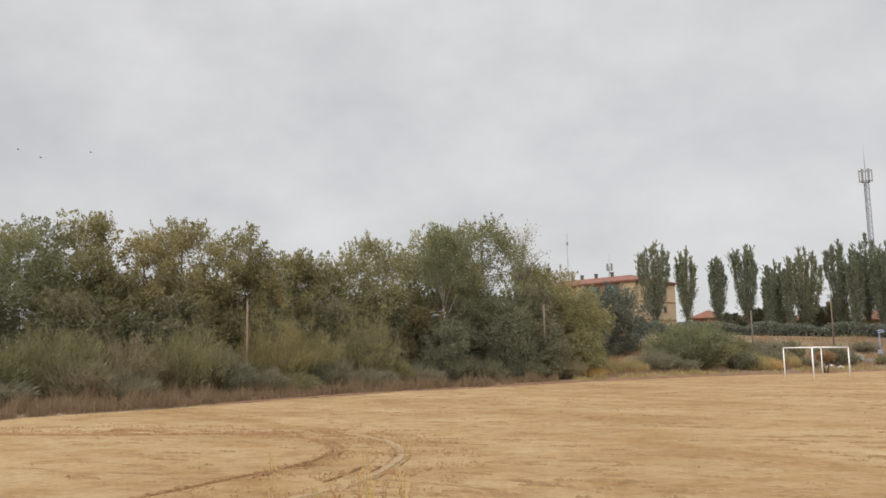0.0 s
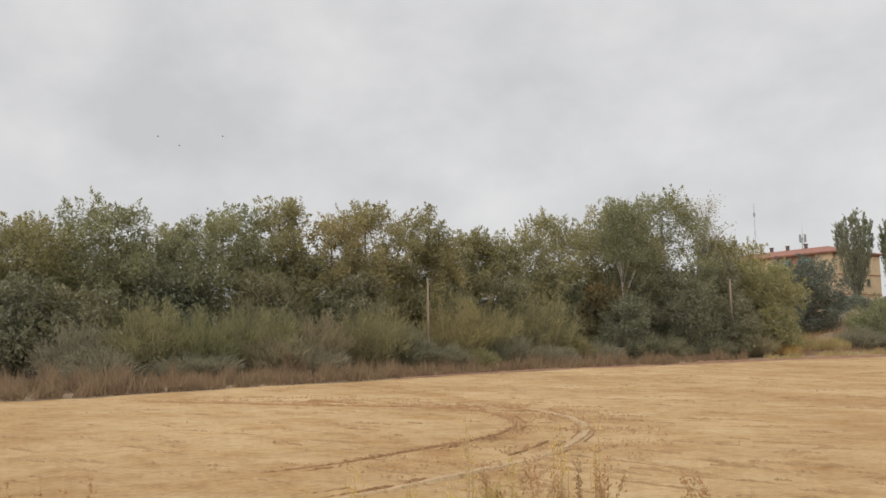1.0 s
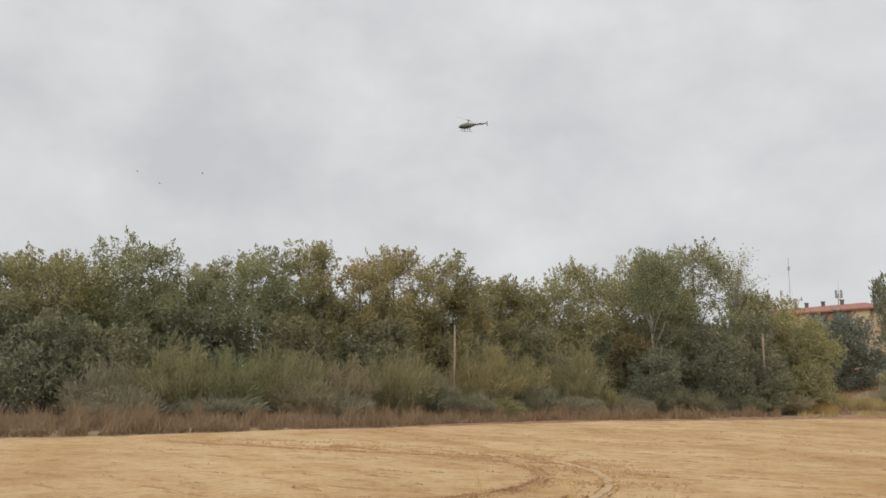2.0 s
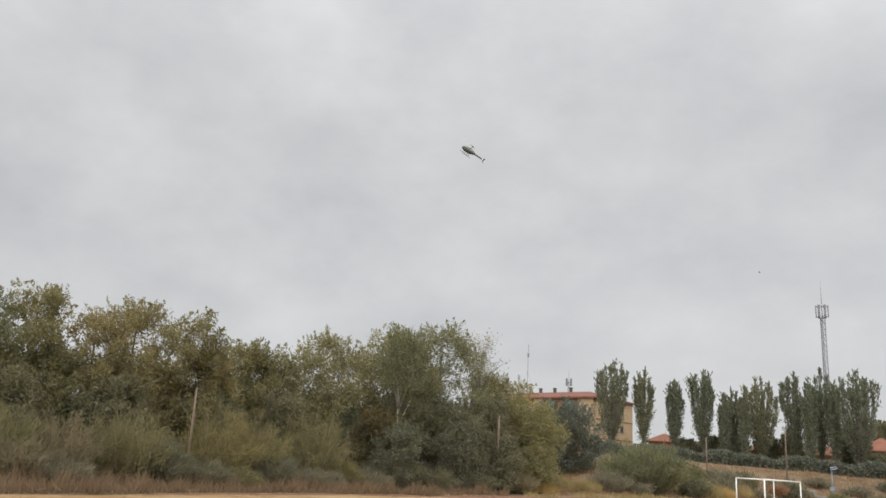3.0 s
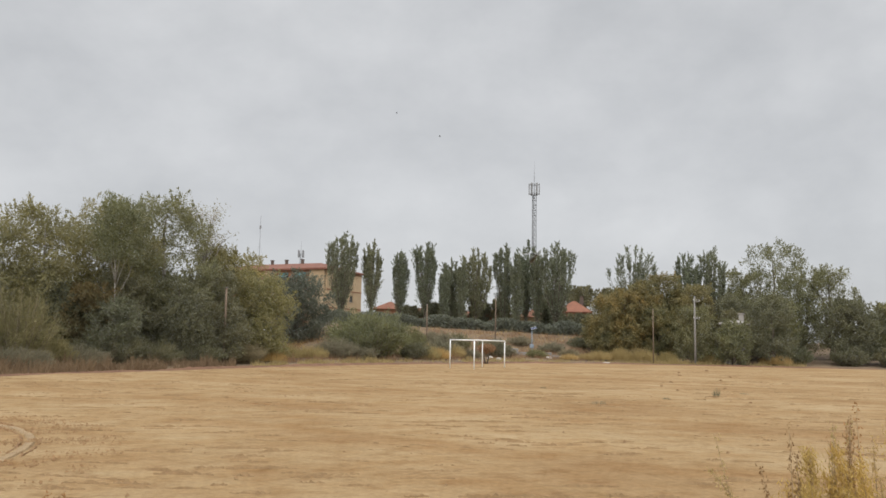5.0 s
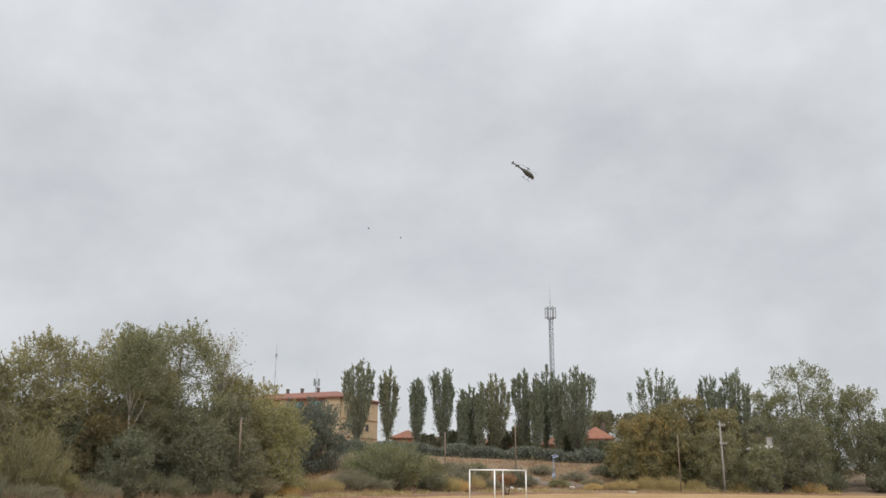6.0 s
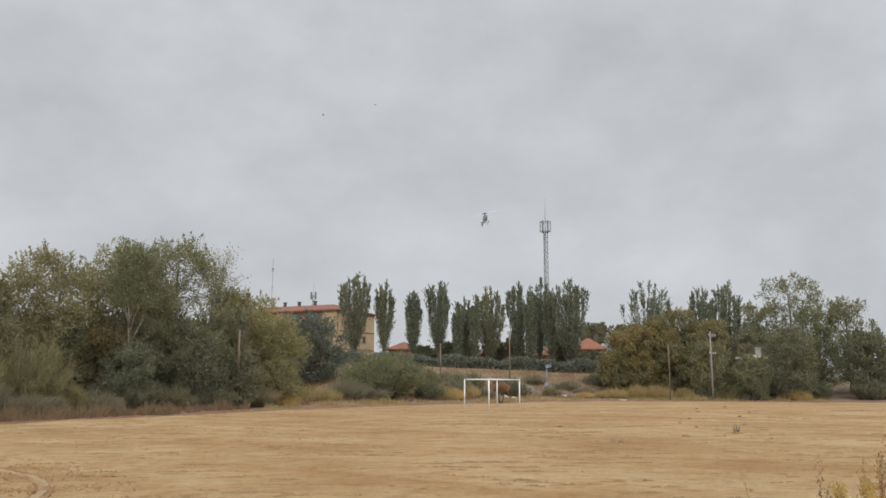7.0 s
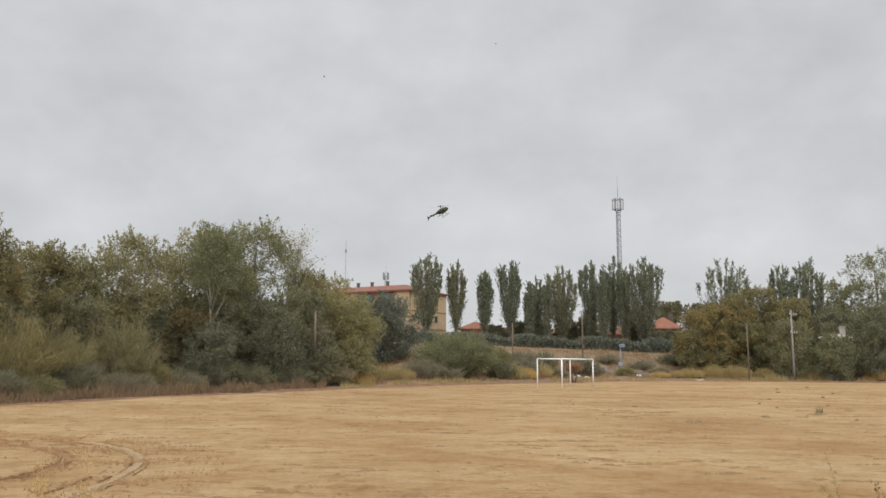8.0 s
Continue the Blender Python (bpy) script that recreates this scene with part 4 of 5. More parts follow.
# ---- buildings ----
def wall_with_windows(bm, width, height, depth, holes):
    """A solid front whose openings are true recesses: piers and bands round each hole."""
    xs = sorted({0, width, *[h[0] for h in holes], *[h[1] for h in holes]})
    zs = sorted({0, height, *[h[2] for h in holes], *[h[3] for h in holes]})
    for i in range(len(xs) - 1):
        for j in range(len(zs) - 1):
            mx, mz = (xs[i] + xs[i + 1]) / 2, (zs[j] + zs[j + 1]) / 2
            if not any(h[0] < mx < h[1] and h[2] < mz < h[3] for h in holes):
                box(bm, xs[i], xs[i + 1], 0, depth, zs[j], zs[j + 1])
    bmesh.ops.remove_doubles(bm, verts=bm.verts, dist=0.001)


def flats():
    """Three-storey block of flats with a low clay roof; its corner points at the field."""
    z = ground_z(30.6, 126.4)
    b = thing("apartment_building", 30.6, 126.4, z - 0.6, 133.0)
    # local x runs from the near corner along the front, y goes out of the front
    L, D, H = 24.0, 10.6, 13.85 - z + 0.6

    def opening(x, y, turn, w, z0, z1):
        bm = bmesh.new()
        box(bm, -w / 2, w / 2, -0.02, 0.02, z0, z1)
        pane = part("window", bm, DARKGLASS, b)
        pane.matrix_basis = pose(x, y, 0, 0, 0, turn)
        bm = bmesh.new()
        box(bm, -w / 2 - 0.06, w / 2 + 0.06, 0.03, 0.28, z0 - 0.1, z0)
        box(bm, -w / 2, -w / 2 + 0.07, 0.03, 0.1, z0, z1)
        box(bm, w / 2 - 0.07, w / 2, 0.03, 0.1, z0, z1)
        box(bm, -0.035, 0.035, 0.03, 0.09, z0, z1)
        part("window_frame", bm, CONCRETE, pane)

    bays = [(0.0, 2.8, BEIGE, 0), (2.8, 9.4, BRICK, 2), (9.4, 11.6, BEIGE, 0), (11.6, 18.2, BRICK, 2), (18.2, 24.0, BRICK, 2)]
    for x0, x1, material, wins in bays:
        holes = []
        for st in range(3):
            z0 = st * 2.9 + 1.5
            holes += [((x1 - x0) * (k + 0.5) / wins - 0.75, (x1 - x0) * (k + 0.5) / wins + 0.75, z0, z0 + 1.3) for k in range(wins)]
        bm = bmesh.new()
        wall_with_windows(bm, x1 - x0, H - 0.35, 0.35, holes)
        bmesh.ops.translate(bm, verts=bm.verts, vec=(x0, 0.15 if material is BEIGE else 0.0, 0))
        part("wall", bm, material, b)
        for h in holes:
            opening(x0 + (h[0] + h[1]) / 2, 0.12, 0, 1.5, h[2], h[3])
    # the end wall: beige, with a band at each floor and a few small windows
    holes = [(6.9, 7.9, st * 2.9 + 1.6, st * 2.9 + 2.6) for st in range(3)]
    bm = bmesh.new()
    wall_with_windows(bm, D, H - 0.35, 0.3, holes)
    bmesh.ops.transform(bm, matrix=Matrix(((0, -1, 0, 0), (-1, 0, 0, 0), (0, 0, 1, 0), (0, 0, 0, 1))), verts=bm.verts)
    part("end_wall", bm, BEIGE, b)
    for h in holes:
        opening(-0.1, -(h[0] + h[1]) / 2, 90, 1.0, h[2], h[3])
    for st in (1, 2, 3):
        bm = bmesh.new()
        box(bm, -0.36, -0.3, -D, 0.1, st * 2.9 + 0.25, st * 2.9 + 0.42)
        part("floor_band", bm, BRICK, b)
    for x in (4.4, 7.8):
        bm = bmesh.new()
        v = [bm.verts.new(c) for c in ((x - 0.9, 0.36, H - 0.9), (x + 0.9, 0.36, H - 0.9), (x + 0.9, 1.1, H - 1.7), (x - 0.9, 1.1, H - 1.7))]
        ext = bmesh.ops.extrude_face_region(bm, geom=[bm.faces.new(v)])
        bmesh.ops.translate(bm, verts=[e for e in ext["geom"] if isinstance(e, bmesh.types.BMVert)], vec=(0, 0, 0.05))
        part("awning", bm, TEAL, b, "faded teal window awning")
    bm = bmesh.new()
    box(bm, 0.02, L, -D, -0.02, 0, H - 0.35)
    part("core", bm, BEIGE, b)
    bm = bmesh.new()
    ev = 0.7
    v = [bm.verts.new(c) for c in ((-ev, ev + 0.3, H - 0.3), (L + ev, ev + 0.3, H - 0.3), (L + ev, -D - ev, H - 0.3), (-ev, -D - ev, H - 0.3), (4.5, -D / 2, H + 1.2), (L - 4.5, -D / 2, H + 1.2),
                                   (-ev, ev + 0.3, H - 0.5), (L + ev, ev + 0.3, H - 0.5), (L + ev, -D - ev, H - 0.5), (-ev, -D - ev, H - 0.5))]
    for q in ((0, 1, 5, 4), (1, 2, 5), (2, 3, 4, 5), (3, 0, 4), (0, 6, 7, 1), (1, 7, 8, 2), (2, 8, 9, 3), (3, 9, 6, 0), (6, 9, 8, 7)):
        bm.faces.new([v[i] for i in q])
    roof = part("roof", bm, TILE, b)
    bm = bmesh.new()
    for k in range(62):
        x = -ev + 0.25 + k * (L + 2 * ev - 0.5) / 61
        box(bm, x - 0.1, x + 0.1, ev + 0.27, ev + 0.36, H - 0.36, H - 0.24)
    tagged(part("eaves_tiling", bm, TILE, roof), kind="stuff")
    for x in (8.3, 11.6, 14.6):
        bm = bmesh.new()
        box(bm, x - 0.2, x + 0.2, -D / 2 - 0.2, -D / 2 + 0.2, H + 0.9, H + 1.8)
        box(bm, x - 0.26, x + 0.26, -D / 2 - 0.26, -D / 2 + 0.26, H + 1.8, H + 1.92)
        part("chimney", bm, SOOTY, roof)
    return tagged(b, "three-storey beige and brick block with red tiled roof", "apartment building")


flats()


def house(x, y, w, d, eave, ridge, turn, wall, label, windows=2, tiles=None):
    """A low house: walls with window openings, a hipped tiled roof and a chimney."""
    z = ground_z(x, y) - 0.4
    b = thing("house", x, y, z, turn)
    H = eave - z
    holes = [((k + 0.5) * w / windows - 0.6, (k + 0.5) * w / windows + 0.6, H - 2.1, H - 0.8) for k in range(windows)]
    bm = bmesh.new()
    wall_with_windows(bm, w, H, 0.3, holes)
    bmesh.ops.translate(bm, verts=bm.verts, vec=(-w / 2, -d / 2, 0))
    part("front_wall", bm, wall, b)
    bm = bmesh.new()
    box(bm, -w / 2, w / 2, -d / 2 + 0.31, d / 2, 0, H - 0.02)
    part("wall", bm, wall, b)
    for h in holes:
        bm = bmesh.new()
        box(bm, -w / 2 + h[0], -w / 2 + h[1], -d / 2 + 0.2, -d / 2 + 0.25, h[2], h[3])
        win = part("window", bm, DARKGLASS, b)
        bm = bmesh.new()
        box(bm, -w / 2 + h[0] - 0.05, -w / 2 + h[1] + 0.05, -d / 2 - 0.08, -d / 2 + 0.15, h[2] - 0.1, h[2])
        part("sill", bm, PLASTER, win)
    bm = bmesh.new()
    e, rz = 0.5, ridge - z
    hip = min(d / 2, w / 2 - 0.2)
    v = [bm.verts.new(c) for c in ((-w / 2 - e, -d / 2 - e, H), (w / 2 + e, -d / 2 - e, H), (w / 2 + e, d / 2 + e, H), (-w / 2 - e, d / 2 + e, H), (-w / 2 + hip, 0, rz), (w / 2 - hip, 0, rz),
                                   (-w / 2 - e, -d / 2 - e, H - 0.15), (w / 2 + e, -d / 2 - e, H - 0.15), (w / 2 + e, d / 2 + e, H - 0.15), (-w / 2 - e, d / 2 + e, H - 0.15))]
    for q in ((0, 1, 5, 4), (1, 2, 5), (2, 3, 4, 5), (3, 0, 4), (0, 6, 7, 1), (1, 7, 8, 2), (2, 8, 9, 3), (3, 9, 6, 0), (6, 9, 8, 7)):
        bm.faces.new([v[i] for i in q])
    roof = part("roof", bm, tiles or ORANGE_TILE, b)
    bm = bmesh.new()
    box(bm, w * 0.2, w * 0.2 + 0.6, 0.2, 0.8, rz - 1.0, rz + 0.7)
    box(bm, w * 0.2 - 0.08, w * 0.2 + 0.68, 0.12, 0.88, rz + 0.7, rz + 0.82)
    part("chimney", bm, tiles or SOOTY, roof)
    return tagged(b, label, "house")


BRICK_HOUSE = "low brown brick house with an orange tiled roof"
house(46.9, 142.7, 5.4, 6.0, 8.1, 9.5, -18, BRICK, BRICK_HOUSE)
house(50.0, 130.0, 8.0, 7.0, 6.9, 8.4, -20, BRICK, BRICK_HOUSE)
house(58.7, 126.9, 8.5, 7.0, 6.9, 8.2, -24, BRICK, BRICK_HOUSE)
house(66.8, 123.4, 7.0, 7.0, 6.7, 8.2, -27, BEIGE, "low beige house with an orange tiled roof")
house(73.3, 121.6, 5.2, 6.0, 7.75, 9.7, -31, BRICK, BRICK_HOUSE)
house(67.2, 75.4, 2.4, 2.2, 4.9, 5.3, -42, WEATHERED, "weathered pale hut glimpsed among the trees", tiles=WEATHERED)


def hedge():
    """The dark clipped hedge at the poplars' feet."""
    rng = np.random.default_rng(71)
    n = 22000
    t = rng.random(n)
    ax, ay, bx, by = 27.0, 113.5, 66.0, 101.5
    x, y = ax + (bx - ax) * t, ay + (by - ay) * t
    x += rng.normal(size=n) * 0.5
    y += rng.normal(size=n) * 0.6
    z = np.array([ground_z(a, b) for a, b in zip(x, y)]) + rng.random(n) ** 0.8 * (1.5 + 0.5 * np.sin(t * 41) * np.sin(t * 13))
    s = rng.uniform(0.12, 0.24, n)
    ob = leaf_cloud("hedge", np.stack([x, y, z], 1), rng.normal(size=(n, 3)), s, s * 0.5, EVERGREEN, None, rng)
    tagged(ob, "dark green hedge at the feet of the poplars", "hedge", kind="stuff")


hedge()


# ---- masts, poles and posts ----
def lattice_mast():
    """A guyed-looking lattice tower with a ring of antenna panels and a whip."""
    x, y = 80.6, 150.0
    z = ground_z(x, y)
    b = thing("telecom_mast", x, y, z, 20)
    H = 33.6 - z
    legs = [(0.55 * math.cos(a), 0.55 * math.sin(a)) for a in (math.pi / 2, math.pi * 7 / 6, math.pi * 11 / 6)]
    for lx, ly in legs:
        tube_part("leg", (lx, ly, 0), (lx * 0.85, ly * 0.85, H), 0.09, STEEL, b, 6)
    runs = []
    steps = 26
    for s in range(steps):
        z0, z1 = H * s / steps, H * (s + 1) / steps
        for k in range(3):
            a, c = legs[k], legs[(k + 1) % 3]
            runs.append(([(a[0] * 0.93, a[1] * 0.93, z0), (c[0] * 0.93, c[1] * 0.93, z1)], [0.045, 0.045]))
            runs.append(([(a[0] * 0.93, a[1] * 0.93, z1), (c[0] * 0.93, c[1] * 0.93, z1)], [0.04, 0.04]))
    tubes_ob("bracing", runs, STEEL, b, 4)
    tubes_ob("cable_run", [([(0.1, 0.2, 0), (0.1, 0.2, H)], [0.12, 0.12])], CARBON, b, 6)
    for zz in (H + 0.3, H + 2.3):
        ring = [([(0.95 * math.cos(i * math.pi / 6), 0.95 * math.sin(i * math.pi / 6), zz) for i in range(13)], [0.05] * 13)]
        ring += [([(0, 0, zz), (0.95 * math.cos(i * 2.094), 0.95 * math.sin(i * 2.094), zz)], [0.04, 0.04]) for i in range(3)]
        tubes_ob("head_ring", ring, STEEL, b, 5)
    tube_part("head_pole", (0, 0, H - 0.5), (0, 0, H + 3.0), 0.09, STEEL, b, 6)
    for i in range(6):
        a = i * math.pi / 3 + 0.2
        bm = bmesh.new()
        box(bm, -0.1, 0.1, -0.19, 0.19, -1.2, 1.2, 0.03)
        p = part("antenna_panel", bm, PANEL_GREY, b, "pale grey antenna panel")
        p.matrix_basis = pose(1.08 * math.cos(a), 1.08 * math.sin(a), H + 1.35, 0, 0, math.degrees(a))
    tube_part("whip", (0, 0, H + 3.0), (0, 0, H + 7.4), 0.05, STEEL, b, 5, 0.02)
    tagged(b, "tall grey lattice telecom mast with antenna panels", "mast")


lattice_mast()


def roof_antenna():
    """The small lattice aerial that stands up behind the roof of the flats."""
    x, y = 32.3, 154.6
    z = ground_z(x, y)
    b = thing("radio_mast", x, y, z)
    top = 19.6 - z
    for k in range(3):
        a = k * 2 * math.pi / 3
        tube_part("leg", (0.3 * math.cos(a), 0.3 * math.sin(a), 0), (0.22 * math.cos(a), 0.22 * math.sin(a), top - 1.0), 0.05, STEEL, b, 5)
    runs = [([(0.26 * math.cos(2.1 * i), 0.26 * math.sin(2.1 * i), top * i / 30), (0.26 * math.cos(2.1 * (i + 1)), 0.26 * math.sin(2.1 * (i + 1)), top * (i + 1) / 30)], [0.03, 0.03]) for i in range(28)]
    tubes_ob("bracing", runs, STEEL, b, 4)
    for i in range(4):
        a = i * math.pi / 2 + 0.4
        bm = bmesh.new()
        box(bm, -0.06, 0.06, -0.12, 0.12, -0.7, 0.7, 0.02)
        p = part("antenna_panel", bm, PANEL_GREY, b)
        p.matrix_basis = pose(0.6 * math.cos(a), 0.6 * math.sin(a), top - 0.9, 0, 0, math.degrees(a))
        tube_part("arm", (0, 0, top - 0.9), (0.6 * math.cos(a), 0.6 * math.sin(a), top - 0.9), 0.03, STEEL, b, 4)
    tube_part("whip", (0, 0, top - 1.2), (0, 0, top + 1.6), 0.04, STEEL, b, 5, 0.015)
    tagged(b, "small grey lattice radio mast behind the flats", "mast")


roof_antenna()


def thin_aerial():
    x, y = 26.4, 168.0
    z = ground_z(x, y)
    b = thing("thin_aerial", x, y, z)
    H = 27.5 - z
    tube_part("pole", (0, 0, 0), (0, 0, H), 0.11, STEEL, b, 6, 0.045)
    bm = bmesh.new()
    box(bm, -0.18, 0.18, -0.18, 0.18, H - 2.6, H - 1.9, 0.04)
    part("dipole_box", bm, PANEL_GREY, b)
    for k in range(3):
        a = k * 2.094 + 0.3
        tube_part("guy_wire", (0, 0, H * 0.8), (6 * math.cos(a), 6 * math.sin(a), 0), 0.012, STEEL, b, 4)
    tagged(b, "thin grey aerial pole with guy wires", "aerial")


thin_aerial()


def utility_pole(x, y, top, label, arms=0, r=0.085, wood=None):
    z = ground_z(x, y)
    b = thing("utility_pole", x, y, z - 0.1, 15)
    H = top - z + 0.1
    m = wood or POLE_WOOD
    tubes_ob("post", [([(0, 0, 0), (0.02, 0, H * 0.5), (0, 0, H)], [r * 1.15, r, r * 0.8])], m, b, 8)
    for k in range(arms):
        zz = H - 0.5 - 2.0 * k
        bm = bmesh.new()
        box(bm, -0.25, 0.95, -0.04, 0.04, zz - 0.05, zz + 0.05, 0.01)
        arm = part("crossarm", bm, m, b)
        for dx in (-0.18, 0.45, 0.88):
            tubes_ob("insulator", [([(dx, 0, zz + 0.06), (dx, 0, zz + 0.14), (dx, 0, zz + 0.22)], [0.03, 0.06, 0.035])], PLASTER, arm, 6)
    bm = bmesh.new()
    box(bm, -r * 0.9, r * 0.9, -r * 0.9, r * 0.9, H, H + 0.05, 0.02)
    part("cap", bm, STEEL, b)
    return tagged(b, label, "utility pole")


utility_pole(-10.2, 42.3, 4.88, "weathered wooden pole standing among the shrubs", r=0.065)
utility_pole(7.7, 61.4, 5.69, "thin wooden pole at the wood's edge", r=0.09)
utility_pole(45.6, 94.8, 8.11, "brown wooden pole on the bank", r=0.08)
utility_pole(33.9, 88.9, 6.47, "thin brown wooden pole on the bank", r=0.08)
utility_pole(57.7, 78.0, 6.3, "thin brown wooden pole before the ochre trees", r=0.06)
utility_pole(61.6, 75.5, 7.80, "grey utility pole with a crossarm at the far rim", arms=2, r=0.11, wood=CONCRETE)


def solar_lamp():
    x, y = 46.5, 86.5
    z = ground_z(x, y)
    b = thing("solar_lamp_post", x, y, z - 0.05, -28)
    H = 3.9 - z
    tube_part("post", (0, 0, 0), (0, 0, H), 0.06, BLUEBOX, b, 8)
    bm = bmesh.new()
    box(bm, -0.34, 0.34, -0.24, 0.24, -0.03, 0.03, 0.01)
    p = part("solar_panel", bm, SOLAR, b, "tilted dark solar panel")
    p.matrix_basis = pose(0.2, 0, H + 0.1, 38, -14, 0)
    bm = bmesh.new()
    box(bm, -0.33, 0.33, -0.23, -0.2, 0.032, 0.045)
    box(bm, -0.33, 0.33, 0.2, 0.23, 0.032, 0.045)
    part("panel_frame", bm, PLASTER, p)
    bm = bmesh.new()
    box(bm, -0.26, 0.22, -0.16, 0.16, 1.0, 1.45, 0.03)
    part("battery_box", bm, BLUEBOX, b, "pale blue battery box")
    tagged(b, "pale blue post with solar panel and battery box", "lamp post")


solar_lamp()


def crash_barrier():
    """A low concrete kerb wall along the track behind the goal."""
    pts = [(40.1, 88.6), (45.0, 87.1), (48.7, 85.5), (51.8, 84.0), (55.3, 82.8)]
    b = thing("low_wall", *pts[0], 0)
    for i in range(len(pts) - 1):
        (ax, ay), (bx, by) = pts[i], pts[i + 1]
        L = math.hypot(bx - ax, by - ay)
        bm = bmesh.new()
        box(bm, 0, L - 0.04, -0.12, 0.12, -0.3, 0.3, 0.03)
        p = part("wall_block", bm, CONCRETE, b)
        p.matrix_basis = pose(ax - pts[0][0], ay - pts[0][1], ground_z(ax, ay), 0, 0, math.degrees(math.atan2(by - ay, bx - ax)))
    tagged(b, "low grey concrete wall beside the track", "wall")


crash_barrier()


# ---- the goal ----
def goal():
    """A full-size goal: white tubular front frame, top arms, back frame."""
    b = thing("football_goal", 25.8, 56.9, 0, 44.6)
    W, D, H, r = 7.0, 2.0, 2.2, 0.05
    for n, (px, py) in {"front_post": (0, 0), "front_post.001": (W, 0), "back_post": (0, D), "back_post.001": (W, D)}.items():
        rr = r if py == 0 else r * 0.8
        tube_part(n.split(".")[0], (px, py, 0), (px, py, H), rr, WHITE, b, 10)
    tube_part("crossbar", (-r, 0, H), (W + r, 0, H), r, WHITE, b, 10)
    tube_part("back_bar", (0, D, H), (W, D, H), r * 0.8, WHITE, b, 10)
    tube_part("top_arm", (0, r, H), (0, D, H), r * 0.8, WHITE, b, 10)
    tube_part("top_arm", (W, r, H), (W, D, H), r * 0.8, WHITE, b, 10)
    tagged(b, "white tubular metal football goal without a net", "goal")


goal()


# ---- small things on the ground ----
def stone(x, y, s, material, seed, name="stone", label="small pale stone on the ground", category="stone"):
    rng = random.Random(seed)
    bm = bmesh.new()
    bmesh.ops.create_icosphere(bm, subdivisions=2, radius=s)
    for v in bm.verts:
        k = 1 + 0.35 * noise.noise(v.co * (1.7 / s) + Vector((seed, 0, 0)))
        v.co = Vector((v.co.x * k * 1.2, v.co.y * k, v.co.z * k * 0.6))
    me = bpy.data.meshes.new(name)
    bm.to_mesh(me)
    bm.free()
    me.materials.append(material)
    ob = new(name, me)
    ob.matrix_basis = pose(x, y, ground_z(x, y) + s * 0.35, 0, 0, rng.uniform(0, 360))
    return tagged(ob, label, category)


for i, (x, y, s) in enumerate([(30.2, 79.2, 0.55), (29.5, 79.8, 0.4), (31.1, 79.5, 0.35), (35.0, 86.5, 0.6), (36.2, 87.0, 0.5), (38.4, 80.9, 0.3), (46.9, 83.1, 0.3), (39.2, 80.5, 0.25)]):
    stone(x, y, s, RUBBLE, 800 + i, "rubble", "pale broken rubble lying on the bank", "rubble")
for i, (x, y, s) in enumerate([(16.1, 34.0, 0.10), (28.7, 36.9, 0.14), (33.7, 38.8, 0.14), (36.2, 45.8, 0.16), (23.7, 29.9, 0.09), (40.8, 51.8, 0.16), (46.8, 55.8, 0.18), (27.1, 30.8, 0.12), (21.2, 22.7, 0.08), (25.3, 33.2, 0.1), (38.8, 43.8, 0.15)]):
    stone(x, y, s * 0.7, CLOD, 830 + i, "clod", "dark lump of clay lying on the field", "clod")
bm = bmesh.new()
box(bm, -0.42, 0.42, -0.2, 0.2, 0, 0.13, 0.04)
slab = part("slab", bm, RUBBLE, None)
slab.matrix_basis = pose(52.3, 79.4, 0.03, 0, 0, -35)
tagged(slab, "pale concrete slab lying at the field's rim", "slab")


def clods(name, centre, spread, count, s0, s1, seed, label):
    """Crumbs of clay, too many to count."""
    rng = np.random.default_rng(seed)
    vs, fs = [], []
    tet = np.array([(1, 0, -0.3), (-0.5, 0.87, -0.3), (-0.5, -0.87, -0.3), (0.1, 0.1, 0.75)])
    for _ in range(count):
        a, r = rng.random() * 2 * np.pi, np.sqrt(rng.random())
        x, y = centre[0] + spread[0] * r * np.cos(a), centre[1] + spread[1] * r * np.sin(a)
        if math.hypot(x, y) > edge_at(math.degrees(math.atan2(x, y))) - 0.5:
            continue
        s = s0 + (s1 - s0) * rng.random() ** 3
        p = tet * s * rng.uniform(0.7, 1.3, (4, 3)) + np.array([x, y, 0.02])
        o = len(vs)
        vs += p.tolist()
        fs += [(o, o + 1, o + 3), (o + 1, o + 2, o + 3), (o + 2, o, o + 3)]
    tagged(mesh_ob(name, vs, fs, CLOD), label, "clay crumbs", kind="stuff")


